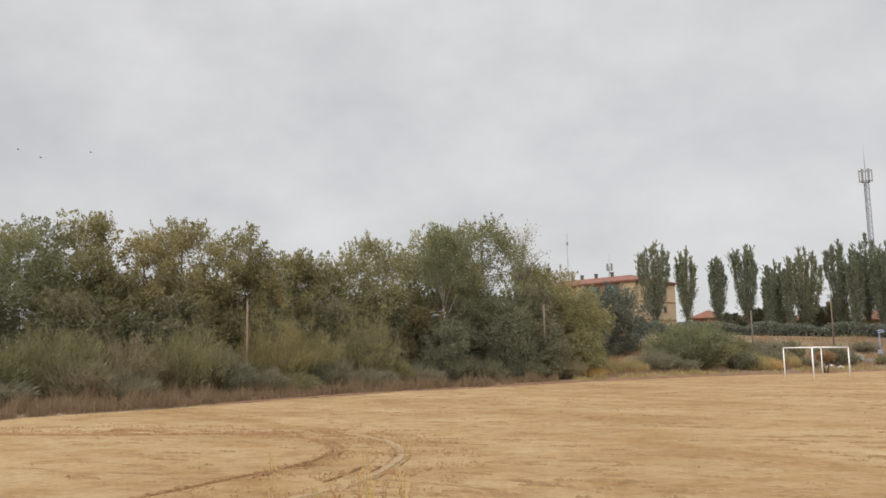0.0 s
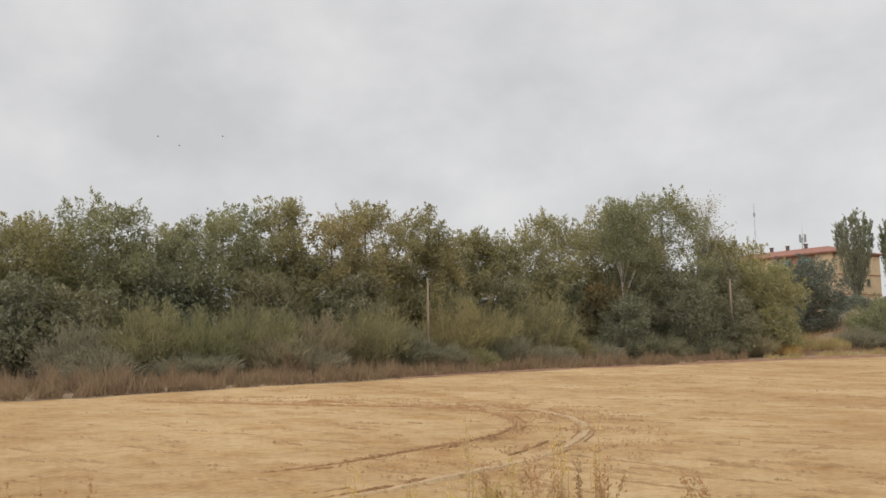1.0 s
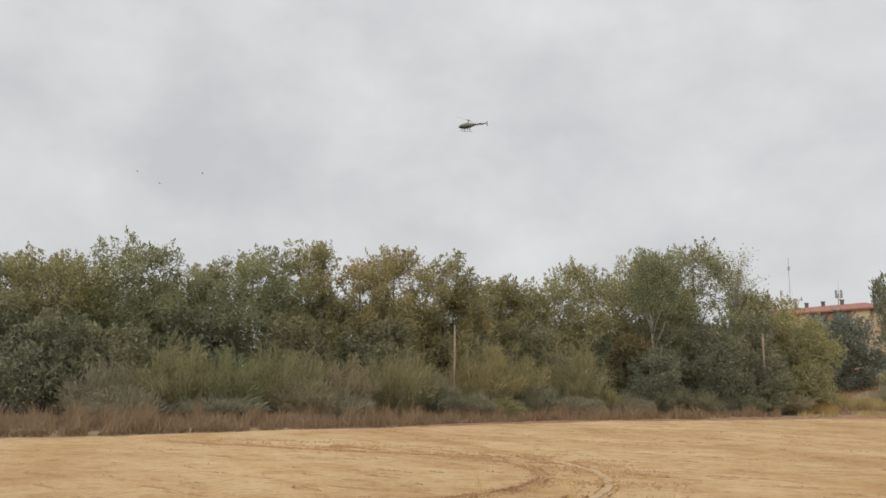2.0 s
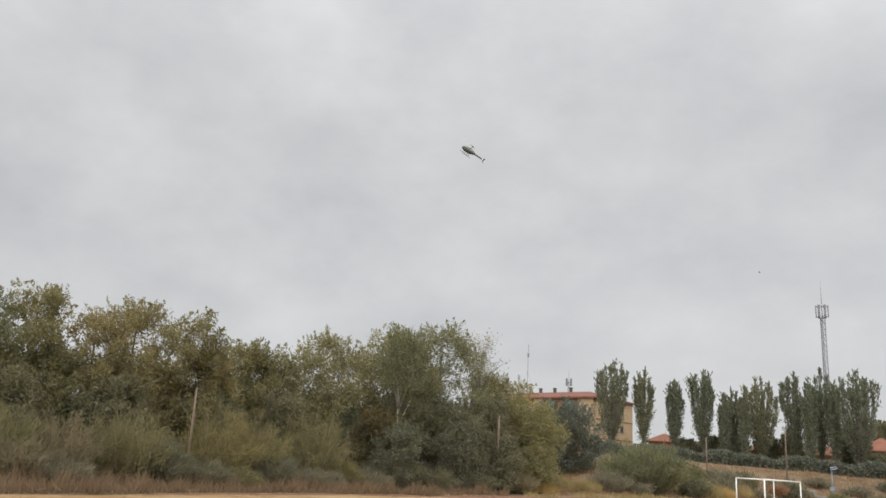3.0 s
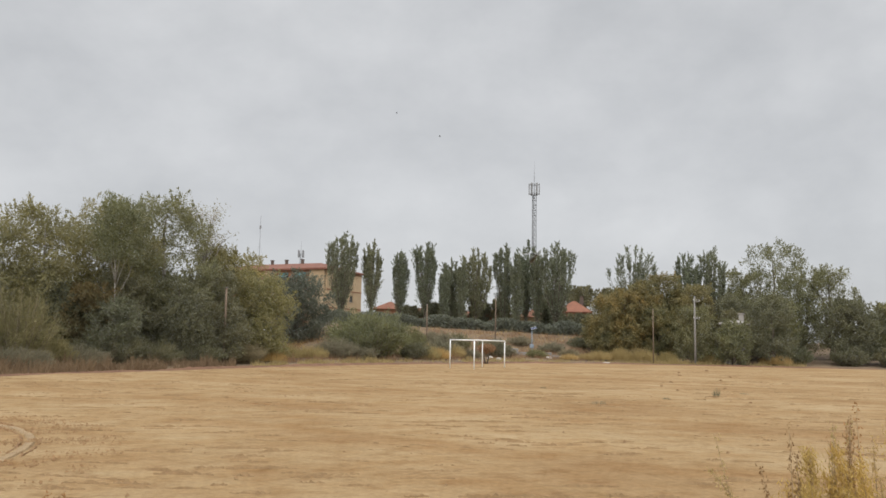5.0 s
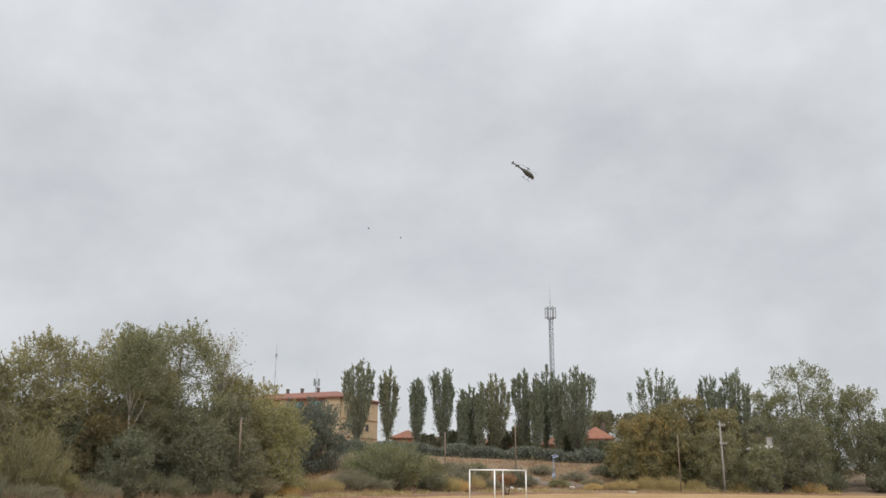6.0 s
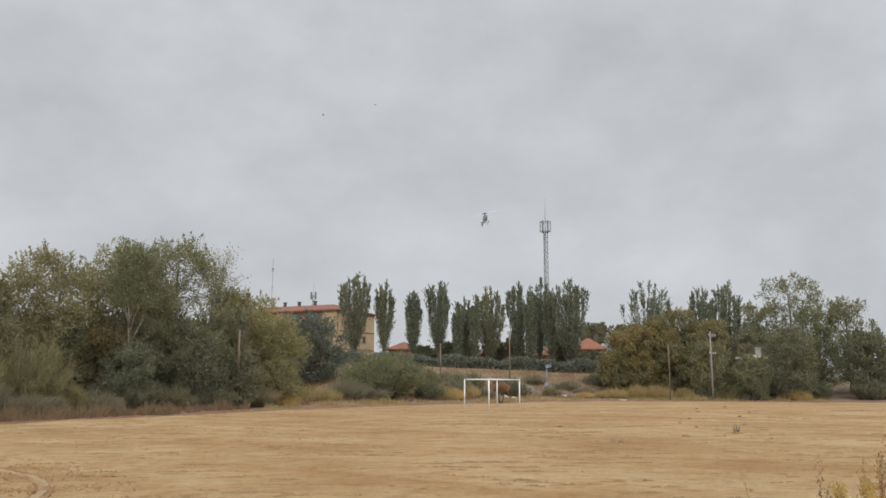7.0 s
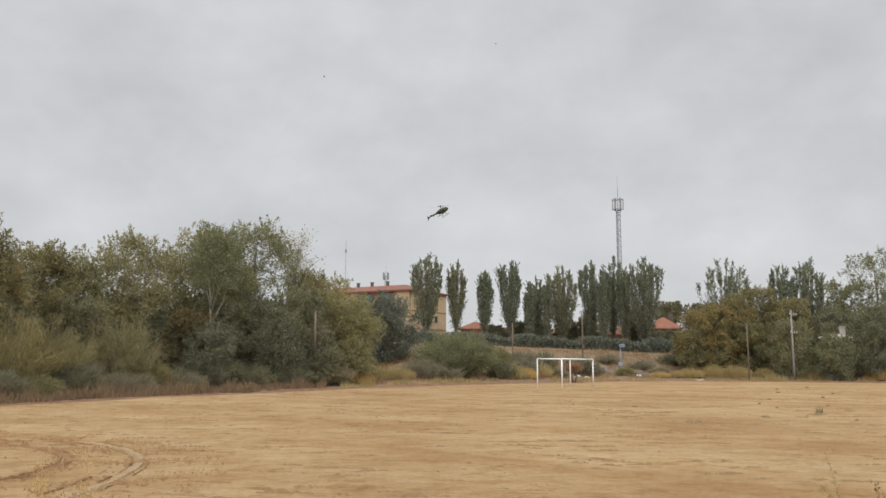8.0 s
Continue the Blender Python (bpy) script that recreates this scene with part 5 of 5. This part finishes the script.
clods("clay_crumbs", (20, 35), (50, 45), 2600, 0.012, 0.05, 21, "scattered crumbs of dry clay over the field")
def ridges(count, seed):
    """Low broken ridges of clay that the grader's blade left behind."""
    rng = np.random.default_rng(seed)
    vs, fs = [], []
    for _ in range(count):
        az, d = rng.uniform(-46, 56), 8 + 62 * rng.random() ** 1.4
        x, y = d * math.sin(radians(az)), d * math.cos(radians(az))
        if d > edge_at(az) - 1.5:
            continue
        a = radians(rng.normal(-22, 7))
        length, w, h = rng.uniform(0.25, 1.0) * rng.uniform(0.6, 2.0) * (0.6 + d / 50), rng.uniform(0.008, 0.02) * (0.5 + d / 40), rng.uniform(0.015, 0.035)
        n = 13
        o = len(vs)
        bend = rng.normal() * 0.05
        for i in range(n):
            u = i / (n - 1) - 0.5
            k = (1 - (2 * u) ** 2) * rng.uniform(-0.5, 1.3)
            cx, cy = x + u * length * math.cos(a), y + u * length * math.sin(a) + bend * length * (u * u) + rng.normal() * w * 0.6
            for v, z in ((-1, -0.04), (-0.2, h * k), (1, -0.04)):
                vs.append((cx - v * w * math.sin(a), cy + v * w * math.cos(a), z + 0.012))
        for i in range(n - 1):
            for q in range(2):
                e = o + 3 * i + q
                fs.append((e, e + 3, e + 4, e + 1))
    tagged(mesh_ob("clay_ridges", vs, fs, RIDGE), "low broken ridges of red-brown clay on the field", "clay ridges", kind="stuff")


ridges(1100, 31)
def rut_crumbs(count, seed):
    """Crumbled clay in loose lines beside the ruts."""
    rng = np.random.default_rng(seed)
    vs, fs = [], []
    tet = np.array([(1, 0, -0.3), (-0.5, 0.87, -0.3), (-0.5, -0.87, -0.3), (0.1, 0.1, 0.75)])
    lines = [smooth_line(INNER), smooth_line(INNER, 0.22), smooth_line(OUTER, -0.17), smooth_line(OUTER, 0.15), smooth_line(OUTER, -0.45), smooth_line(OUTER, 0.6), smooth_line(OUTER, -0.7), smooth_line(OUTER, 0.9), smooth_line(OUTER, -1.3), smooth_line(OUTER, 1.3)]
    for _ in range(count):
        line = lines[rng.integers(0, len(lines))]
        p, side = line[rng.integers(60, len(line))]
        if noise.noise(Vector((p.x * 1.1, p.y * 1.1, 4.0))) < -0.1:
            continue
        p = p + side * float(rng.normal() * 0.14)
        z = 0.01 + 0.022 * rng.random() ** 2.5
        q = tet * z * rng.uniform(0.7, 1.3, (4, 3)) + np.array([p.x, p.y, 0.022])
        o = len(vs)
        vs += q.tolist()
        fs += [(o, o + 1, o + 3), (o + 1, o + 2, o + 3), (o + 2, o, o + 3)]
    tagged(mesh_ob("rut_crumbs", vs, fs, RUTSOIL), "crumbled clay thrown up beside the wheel ruts", "clay crumbs", kind="stuff")


rut_crumbs(8500, 22)


# ---- weeds near the camera ----
def polar(az, d):
    return d * math.sin(radians(az)), d * math.cos(radians(az))


def seed_stalk(az, d, top, seed, side=3, heads=None, label="dry upright weed stalk with rusty seed heads", tilt=0.0):
    """A dry upright stalk with rusty seed heads and a few bent side shoots."""
    rng = np.random.default_rng(seed)
    x, y = polar(az, d)
    b = thing("dry_weed", x, y, -0.02)
    runs, pts, al = [], [], []
    lean = rng.normal(size=2) * 0.06 + tilt * np.array([math.cos(radians(az)), -math.sin(radians(az))])
    for k in range(side):
        t0 = 0.0 if k == 0 else rng.uniform(0.2, 0.6)
        h = top * (1.0 if k == 0 else rng.uniform(0.82, 0.98))
        off = np.array([lean[0], lean[1]]) + (0 if k == 0 else 1) * rng.normal(size=2) * 0.09
        p0 = (0, 0, 0) if k == 0 else (lean[0] * t0, lean[1] * t0, top * t0)
        mid = (off[0] * 0.6, off[1] * 0.6, (p0[2] + h) * 0.5)
        p1 = (off[0], off[1], h)
        runs.append(([p0, mid, p1], [0.0045, 0.0035, 0.0015]))
        m = 150
        t = rng.uniform(0.35, 1.0, m)
        c = np.array(mid) + (np.array(p1) - np.array(mid)) * ((t - 0.35) / 0.65)[:, None]
        pts.append(c + rng.normal(size=(m, 3)) * np.array([0.011, 0.011, 0.012]))
        al.append(rng.normal(size=(m, 3)) * 0.6 + np.array([0, 0, 1.0]))
    tubes_ob("stem", runs, STALK, b, 4)
    c, a = np.concatenate(pts), np.concatenate(al)
    s = rng.uniform(0.0045, 0.011, len(c))
    tagged(leaf_cloud("seed_head", c, a, s, s * 0.55, heads or SEED, b, rng), kind="stuff")
    return tagged(b, label, "weed", "dry weeds by the camera")


for i, (az, d, top) in enumerate([(-41.4, 4.7, 1.11), (-40.4, 4.6, 1.16), (-39.6, 4.8, 1.08), (-36.8, 4.6, 1.14), (-37.5, 4.7, 1.06), (-9.9, 4.7, 1.1), (-8.9, 4.7, 1.1), (-5.7, 4.7, 1.2),
                                  (-4.8, 4.7, 1.1), (-3.7, 4.7, 1.17), (-2.3, 4.7, 1.17), (-3.0, 4.8, 1.08), (2.6, 4.7, 1.05), (5.3, 4.7, 1.08), (6.6, 4.8, 1.0), (-9.5, 4.7, 1.0)]):
    seed_stalk(az, d, top, 900 + i, 2 + i % 3)


def yellow_weed(az, d, top, r, seed, count, label="thin yellow flowering weed near the camera", name="yellow_weed"):
    """An airy weed of fine yellow sprays on thin stems."""
    rng = np.random.default_rng(seed)
    x, y = polar(az, d)
    b = thing(name, x, y, -0.02)
    stems = max(5, int(r * 42))
    an, rr = rng.random(stems) * 2 * np.pi, r * np.sqrt(rng.random(stems))
    hh = top * rng.uniform(0.74, 0.98, stems) * np.sqrt(np.maximum(1 - (rr / r * 0.5) ** 2, 0.2))
    runs = [([(rr[k] * 0.35 * math.cos(an[k]), rr[k] * 0.2 * math.sin(an[k]), 0), (rr[k] * 0.7 * math.cos(an[k]), rr[k] * 0.7 * math.sin(an[k]), hh[k] * 0.55),
              (rr[k] * math.cos(an[k]), rr[k] * math.sin(an[k]), hh[k])], [0.005, 0.0035, 0.0015]) for k in range(stems)]
    tagged(tubes_ob("stem", runs, STALK, b, 4), kind="stuff")
    k = rng.integers(0, stems, count)
    t = rng.random(count) ** 0.4
    fr = 0.2 + 0.8 * t
    c = np.stack([rr[k] * fr * np.cos(an[k]), rr[k] * fr * np.sin(an[k]), hh[k] * t], 1) + rng.normal(size=(count, 3)) * 0.022
    al = rng.normal(size=(count, 3)) * 0.5 + np.stack([np.cos(an[k]) * 0.4, np.sin(an[k]) * 0.4, np.ones(count)], 1)
    s = rng.uniform(0.008, 0.019, count)
    leaf_cloud("foliage", c, al, s, s * 0.24, YELLOW, b, rng)
    return tagged(b, label, "weed")


for i, (az, d, top, r, n) in enumerate([(-2.8, 4.8, 1.42, 0.06, 110), (-5.4, 4.8, 1.5, 0.07, 110), (-11.6, 4.9, 1.5, 0.06, 110), (-9.4, 4.7, 1.22, 0.1, 520), (-16.2, 4.7, 1.16, 0.1, 200),
                                        (-10.2, 4.6, 1.14, 0.12, 260), (-11.9, 4.6, 1.12, 0.12, 200), (-19.5, 4.8, 1.1, 0.12, 160)]):
    yellow_weed(az, d, top, r, 950 + i, int(n * 2.6))
# stalks beside the yellow bushes: bearing, distance, top, sideways lean
RIGHT_STALKS = [(49.0, 5.0, 1.4, -0.5), (49.2, 5.0, 1.48, -0.1), (50.0, 5.0, 1.36, -0.05), (51.0, 5.0, 1.52, 0.02), (51.6, 5.0, 1.54, 0.0), (52.6, 5.0, 1.6, -0.04), (53.3, 5.1, 1.58, 0.06), (54.6, 4.9, 1.62, 0.0),
                (55.6, 5.0, 1.55, 0.05), (54.0, 5.0, 1.5, -0.08)]
YELLOW_BUSH = "bushy yellow weed with dry brown tips near the camera"
yellow_weed(51.2, 5.0, 1.46, 0.38, 980, 12000, YELLOW_BUSH, "yellow_bush")
yellow_weed(55.2, 5.0, 1.53, 0.46, 981, 14000, YELLOW_BUSH, "yellow_bush")
yellow_weed(49.4, 5.0, 1.26, 0.24, 982, 4500, YELLOW_BUSH, "yellow_bush")
for i, (az, d, top, tilt) in enumerate(RIGHT_STALKS):
    seed_stalk(az, d, top, 990 + i, 2 + i % 2, SEED if i % 3 else STRAW, "dry brown weed stalk beside the yellow bush", tilt)


# ---- model helicopter ----
def lathe(bm, rings, sides=14):
    """Rings of (x, half width, half height, centre z) joined into a closed skin."""
    loops = []
    for x, w, h, z in rings:
        loops.append([bm.verts.new((x, w * math.cos(2 * math.pi * k / sides), z + h * math.sin(2 * math.pi * k / sides))) for k in range(sides)])
    for a, b in zip(loops, loops[1:]):
        for k in range(sides):
            bm.faces.new((a[k], a[(k + 1) % sides], b[(k + 1) % sides], b[k]))
    bm.faces.new(loops[0])
    bm.faces.new(loops[-1])


def helicopter():
    """A radio-controlled helicopter, 1.45 m long; x points forward."""
    b = thing("model_helicopter", 0, 0, 0)
    bm = bmesh.new()
    lathe(bm, [(0.62, 0.015, 0.02, -0.05), (0.58, 0.05, 0.06, -0.045), (0.48, 0.085, 0.105, -0.03), (0.34, 0.105, 0.14, -0.01), (0.18, 0.105, 0.145, 0.0), (0.02, 0.085, 0.12, 0.01), (-0.12, 0.05, 0.075, 0.025), (-0.22, 0.03, 0.045, 0.03)])
    body = part("fuselage", bm, CAMO_DARK, b, "dark green camouflage fuselage", True)
    bm = bmesh.new()
    rings = [(0.50, 0.082, 0.102, -0.028), (0.34, 0.109, 0.144, -0.01), (0.18, 0.109, 0.149, 0.0), (0.02, 0.089, 0.124, 0.01), (-0.12, 0.054, 0.079, 0.025), (-0.2, 0.036, 0.052, 0.03)]
    arcs = [[bm.verts.new((x, w * math.cos(a), z + h * math.sin(a))) for a in [radians(25 + 13 * k) for k in range(11)]] for x, w, h, z in rings]
    for p, q in zip(arcs, arcs[1:]):
        for k in range(10):
            bm.faces.new((p[k], p[k + 1], q[k + 1], q[k]))
    ext = bmesh.ops.extrude_face_region(bm, geom=bm.faces[:])
    bmesh.ops.translate(bm, verts=[e for e in ext["geom"] if isinstance(e, bmesh.types.BMVert)], vec=(0, 0, -0.006))
    part("top_shell", bm, CAMO_PALE, body, "mottled pale and dark upper shell", True)
    bm = bmesh.new()
    lathe(bm, [(0.55, 0.03, 0.02, 0.012), (0.47, 0.07, 0.05, 0.035), (0.36, 0.085, 0.065, 0.055), (0.26, 0.07, 0.05, 0.075)], 10)
    part("windscreen", bm, DARKGLASS, body, "dark tinted windscreen", True)
    tubes_ob("tail_boom", [([(-0.15, 0, 0.03), (-0.45, 0, 0.045), (-0.8, 0, 0.06)], [0.048, 0.036, 0.026])], CAMO_GREEN, b, 10)
    bm = bmesh.new()
    v = [bm.verts.new(c) for c in ((-0.72, 0.008, 0.07), (-0.81, 0.008, 0.15), (-0.85, 0.008, 0.15), (-0.83, 0.008, 0.04), (-0.87, 0.008, -0.06), (-0.84, 0.008, -0.06), (-0.74, 0.008, 0.04))]
    f = bm.faces.new(v)
    ext = bmesh.ops.extrude_face_region(bm, geom=[f])
    bmesh.ops.translate(bm, verts=[e for e in ext["geom"] if isinstance(e, bmesh.types.BMVert)], vec=(0, -0.016, 0))
    part("tail_fin", bm, CAMO_GREEN, b)
    bm = bmesh.new()
    box(bm, -0.56, -0.47, -0.13, 0.13, 0.045, 0.055, 0.003)
    part("stabiliser", bm, CAMO_GREEN, b)
    tube_part("rotor_mast", (0.15, 0, 0.12), (0.15, 0, 0.27), 0.014, CARBON, b, 8)
    for s in (-1, 1):
        y = 0.13 * s
        tubes_ob("skid", [([(0.5, y, -0.22), (0.46, y, -0.25), (-0.02, y, -0.25), (-0.05, y, -0.24)], [0.009] * 4)], CARBON, b, 6)
        for x in (0.34, 0.08):
            tubes_ob("skid_strut", [([(x, 0.06 * s, -0.12), (x, y, -0.25)], [0.009, 0.009])], CARBON, b, 6)
    hub = tubes_ob("main_rotor", [([(0, 0, -0.03), (0, 0, 0.03)], [0.035, 0.03]), ([(-0.14, 0, 0), (0.14, 0, 0)], [0.014, 0.014])], CARBON, b, 8)
    hub.location = (0.15, 0, 0.26)
    for s in (-1, 1):
        bm = bmesh.new()
        box(bm, min(0.12 * s, 0.72 * s), max(0.12 * s, 0.66 * s), -0.011, 0.011, -0.003, 0.003, 0.001)
        part("blade", bm, BLADE_PALE, hub, "pale rotor blade")
    tail = tubes_ob("tail_rotor", [([(0, -0.03, 0), (0, 0.03, 0)], [0.015, 0.015])], CARBON, b, 6)
    tail.location = (-0.84, 0.03, 0.06)
    for s in (-1, 1):
        bm = bmesh.new()
        box(bm, -0.014, 0.014, 0.01, 0.015, min(0.02 * s, 0.12 * s), max(0.02 * s, 0.12 * s), 0.001)
        part("blade", bm, BLADE_PALE, tail)
    tagged(b, "camouflaged radio-controlled model helicopter in flight", "helicopter")
    return b, hub, tail


heli, rotor, tail_rotor = helicopter()


def bird(label):
    """A small dark bird with spread wings."""
    b = thing("bird", 0, 0, 0)
    bm = bmesh.new()
    lathe(bm, [(0.11, 0.006, 0.006, 0.0), (0.085, 0.022, 0.022, 0), (0.03, 0.034, 0.03, 0), (-0.05, 0.025, 0.02, 0), (-0.13, 0.03, 0.006, 0)], 8)
    part("body", bm, BIRD, b, smooth=True)
    for s in (-1, 1):
        bm = bmesh.new()
        lo = [bm.verts.new(c) for c in ((0.06, 0.018 * s, 0.006), (0.08, 0.11 * s, 0.05), (0.0, 0.23 * s, 0.025), (-0.03, 0.11 * s, 0.04), (-0.035, 0.018 * s, 0.006))]
        hi = [bm.verts.new(v.co + Vector((0, 0, 0.012))) for v in lo]
        bm.faces.new(lo)
        bm.faces.new(hi[::-1])
        for k in range(5):
            bm.faces.new((lo[k], lo[(k + 1) % 5], hi[(k + 1) % 5], hi[k]))
        part("wing", bm, BIRD, b)
    return tagged(b, label, "bird", "birds in the sky")


BIRDS = [bird("small dark bird gliding under the grey sky") for _ in range(5)]


# ---- what moves ----
def motions():
    # seconds, place, heading, nose up, bank
    flight = [
        (0.0, -0.25, 38.95, 3.79, 119, 0, 10),
        (0.2, -1.67, 38.89, 3.94, 122, 1, 10),
        (0.4, -2.55, 38.85, 3.70, 123, 0, 10),
        (0.6, -3.56, 38.78, 3.27, 125, 0, 8),
        (0.8, -5.20, 38.60, 3.23, 127, 0, 8),
        (1.0, -6.37, 38.42, 3.53, 132, -2, 8),
        (1.2, -8.05, 38.08, 3.94, 137, -3, 8),
        (1.6, -9.40, 37.10, 7.30, 152, 4, 5),
        (2.0, -8.00, 35.80, 13.90, 170, 4, 0),
        (2.3, -5.50, 35.17, 17.70, 178, -6, 0),
        (2.5, -2.85, 35.09, 18.54, 172, 10, 0),
        (2.7, -1.36, 35.17, 18.54, 165, 27, 0),
        (2.9, 1.07, 35.94, 16.83, 154, 37, 0),
        (3.1, 4.24, 36.07, 16.00, 147, 42, 0),
        (3.3, 6.06, 36.59, 13.96, 133, 42, 0),
        (3.5, 8.24, 36.90, 11.63, 121, 38, 0),
        (3.7, 10.23, 36.99, 9.25, 118, 33, 0),
        (3.9, 12.53, 36.63, 7.56, 112, 28, 0),
        (4.0, 13.19, 36.53, 6.77, 110, 23, 0),
        (4.2, 14.60, 35.90, 5.90, 103, 16, 5),
        (4.3, 15.39, 35.82, 5.76, 98, 13, 8),
        (4.5, 16.73, 35.36, 4.55, 98, 3, 10),
        (4.7, 17.88, 34.84, 4.34, 99, -3, 10),
        (5.1, 18.80, 34.00, 7.20, 66, -8, 6),
        (5.5, 18.00, 33.00, 13.40, 28, -34, 0),
        (5.8, 16.97, 32.41, 16.13, 0, -52, 0),
        (5.9, 17.04, 32.43, 15.96, 10, -34, 0),
        (6.0, 16.74, 32.63, 15.83, 17, -15, 0),
        (6.1, 17.00, 32.86, 14.94, 14, -7, 0),
        (6.2, 17.10, 33.07, 14.28, 10, 2, 0),
        (6.3, 16.98, 33.30, 13.82, 2, 8, 0),
        (6.4, 16.76, 33.58, 13.36, -1, 12, 0),
        (6.5, 16.65, 33.77, 12.94, -4, 13, 0),
        (6.6, 16.42, 34.11, 12.22, -6, 16, 0),
        (6.8, 15.88, 34.77, 10.75, 13, 29, 0),
        (6.9, 16.03, 34.83, 10.22, 34, 33, 0),
        (7.0, 15.90, 35.03, 9.65, 58, 32, 0),
        (7.1, 15.66, 35.20, 9.25, 79, 31, 0),
        (7.2, 15.24, 35.47, 8.79, 102, 19, 0),
        (7.3, 14.78, 35.73, 8.33, 133, 9, 0),
        (7.4, 14.34, 35.94, 8.06, 172, 0, 0),
        (7.6, 13.31, 36.31, 7.92, 203, -11, 0),
        (7.7, 12.60, 36.51, 8.08, 227, -13, 0),
        (7.8, 12.01, 36.64, 8.37, 259, -21, 0),
        (7.9, 11.30, 36.79, 8.61, 275, 11, 0),
        (8.0, 10.60, 36.89, 9.03, 298, 17, 0),
    ]
    walk(heli, [(t, pose(x, y, z, bank, -nose, head)) for t, x, y, z, head, nose, bank in flight])
    walk(rotor, [(k / 30, pose(0.15, 0, 0.26, 0, 0, 76 * k)) for k in range(241)])
    walk(tail_rotor, [(k / 30, pose(-0.84, 0.03, 0.06, 0, 83 * k, 0)) for k in range(241)])
    tracks = [
        [(0.0, 62, 68, 17, 150), (2.5, 52, 74, 19, 150), (3.5, 45.3, 77.7, 20.9, 155), (4.5, 37.7, 81.7, 23.1, 160), (5.8, 27.6, 85.7, 28.1, 170), (6.3, 25.8, 86.3, 28.6, 120), (6.5, 24.4, 86.6, 30.8, 80), (7.0, 24.8, 86.5, 33.7, 40), (8.0, 30.5, 84.7, 38.7, 10)],
        [(0.0, 50, 78, 20, 160), (3.0, 38, 83, 24, 160), (5.8, 24.5, 86.5, 29.0, 165), (6.5, 21.3, 87.4, 30.1, 165), (7.0, 19.1, 87.9, 32.2, 170), (8.0, 11.3, 89.3, 34.3, 170)],
        [(0.0, -42.5, 79.3, 23.2, 190), (8.0, -95, 70, 30, 190)],
        [(0.0, -40.7, 80.3, 22.6, 190), (8.0, -92, 72, 27, 190)],
        [(0.0, -36.5, 82.3, 23.6, 185), (8.0, -88, 74, 30, 185)],
    ]
    for b, rows in zip(BIRDS, tracks):
        walk(b, [(t, pose(x, y, z, 8, -5, h)) for t, x, y, z, h in rows])


motions()
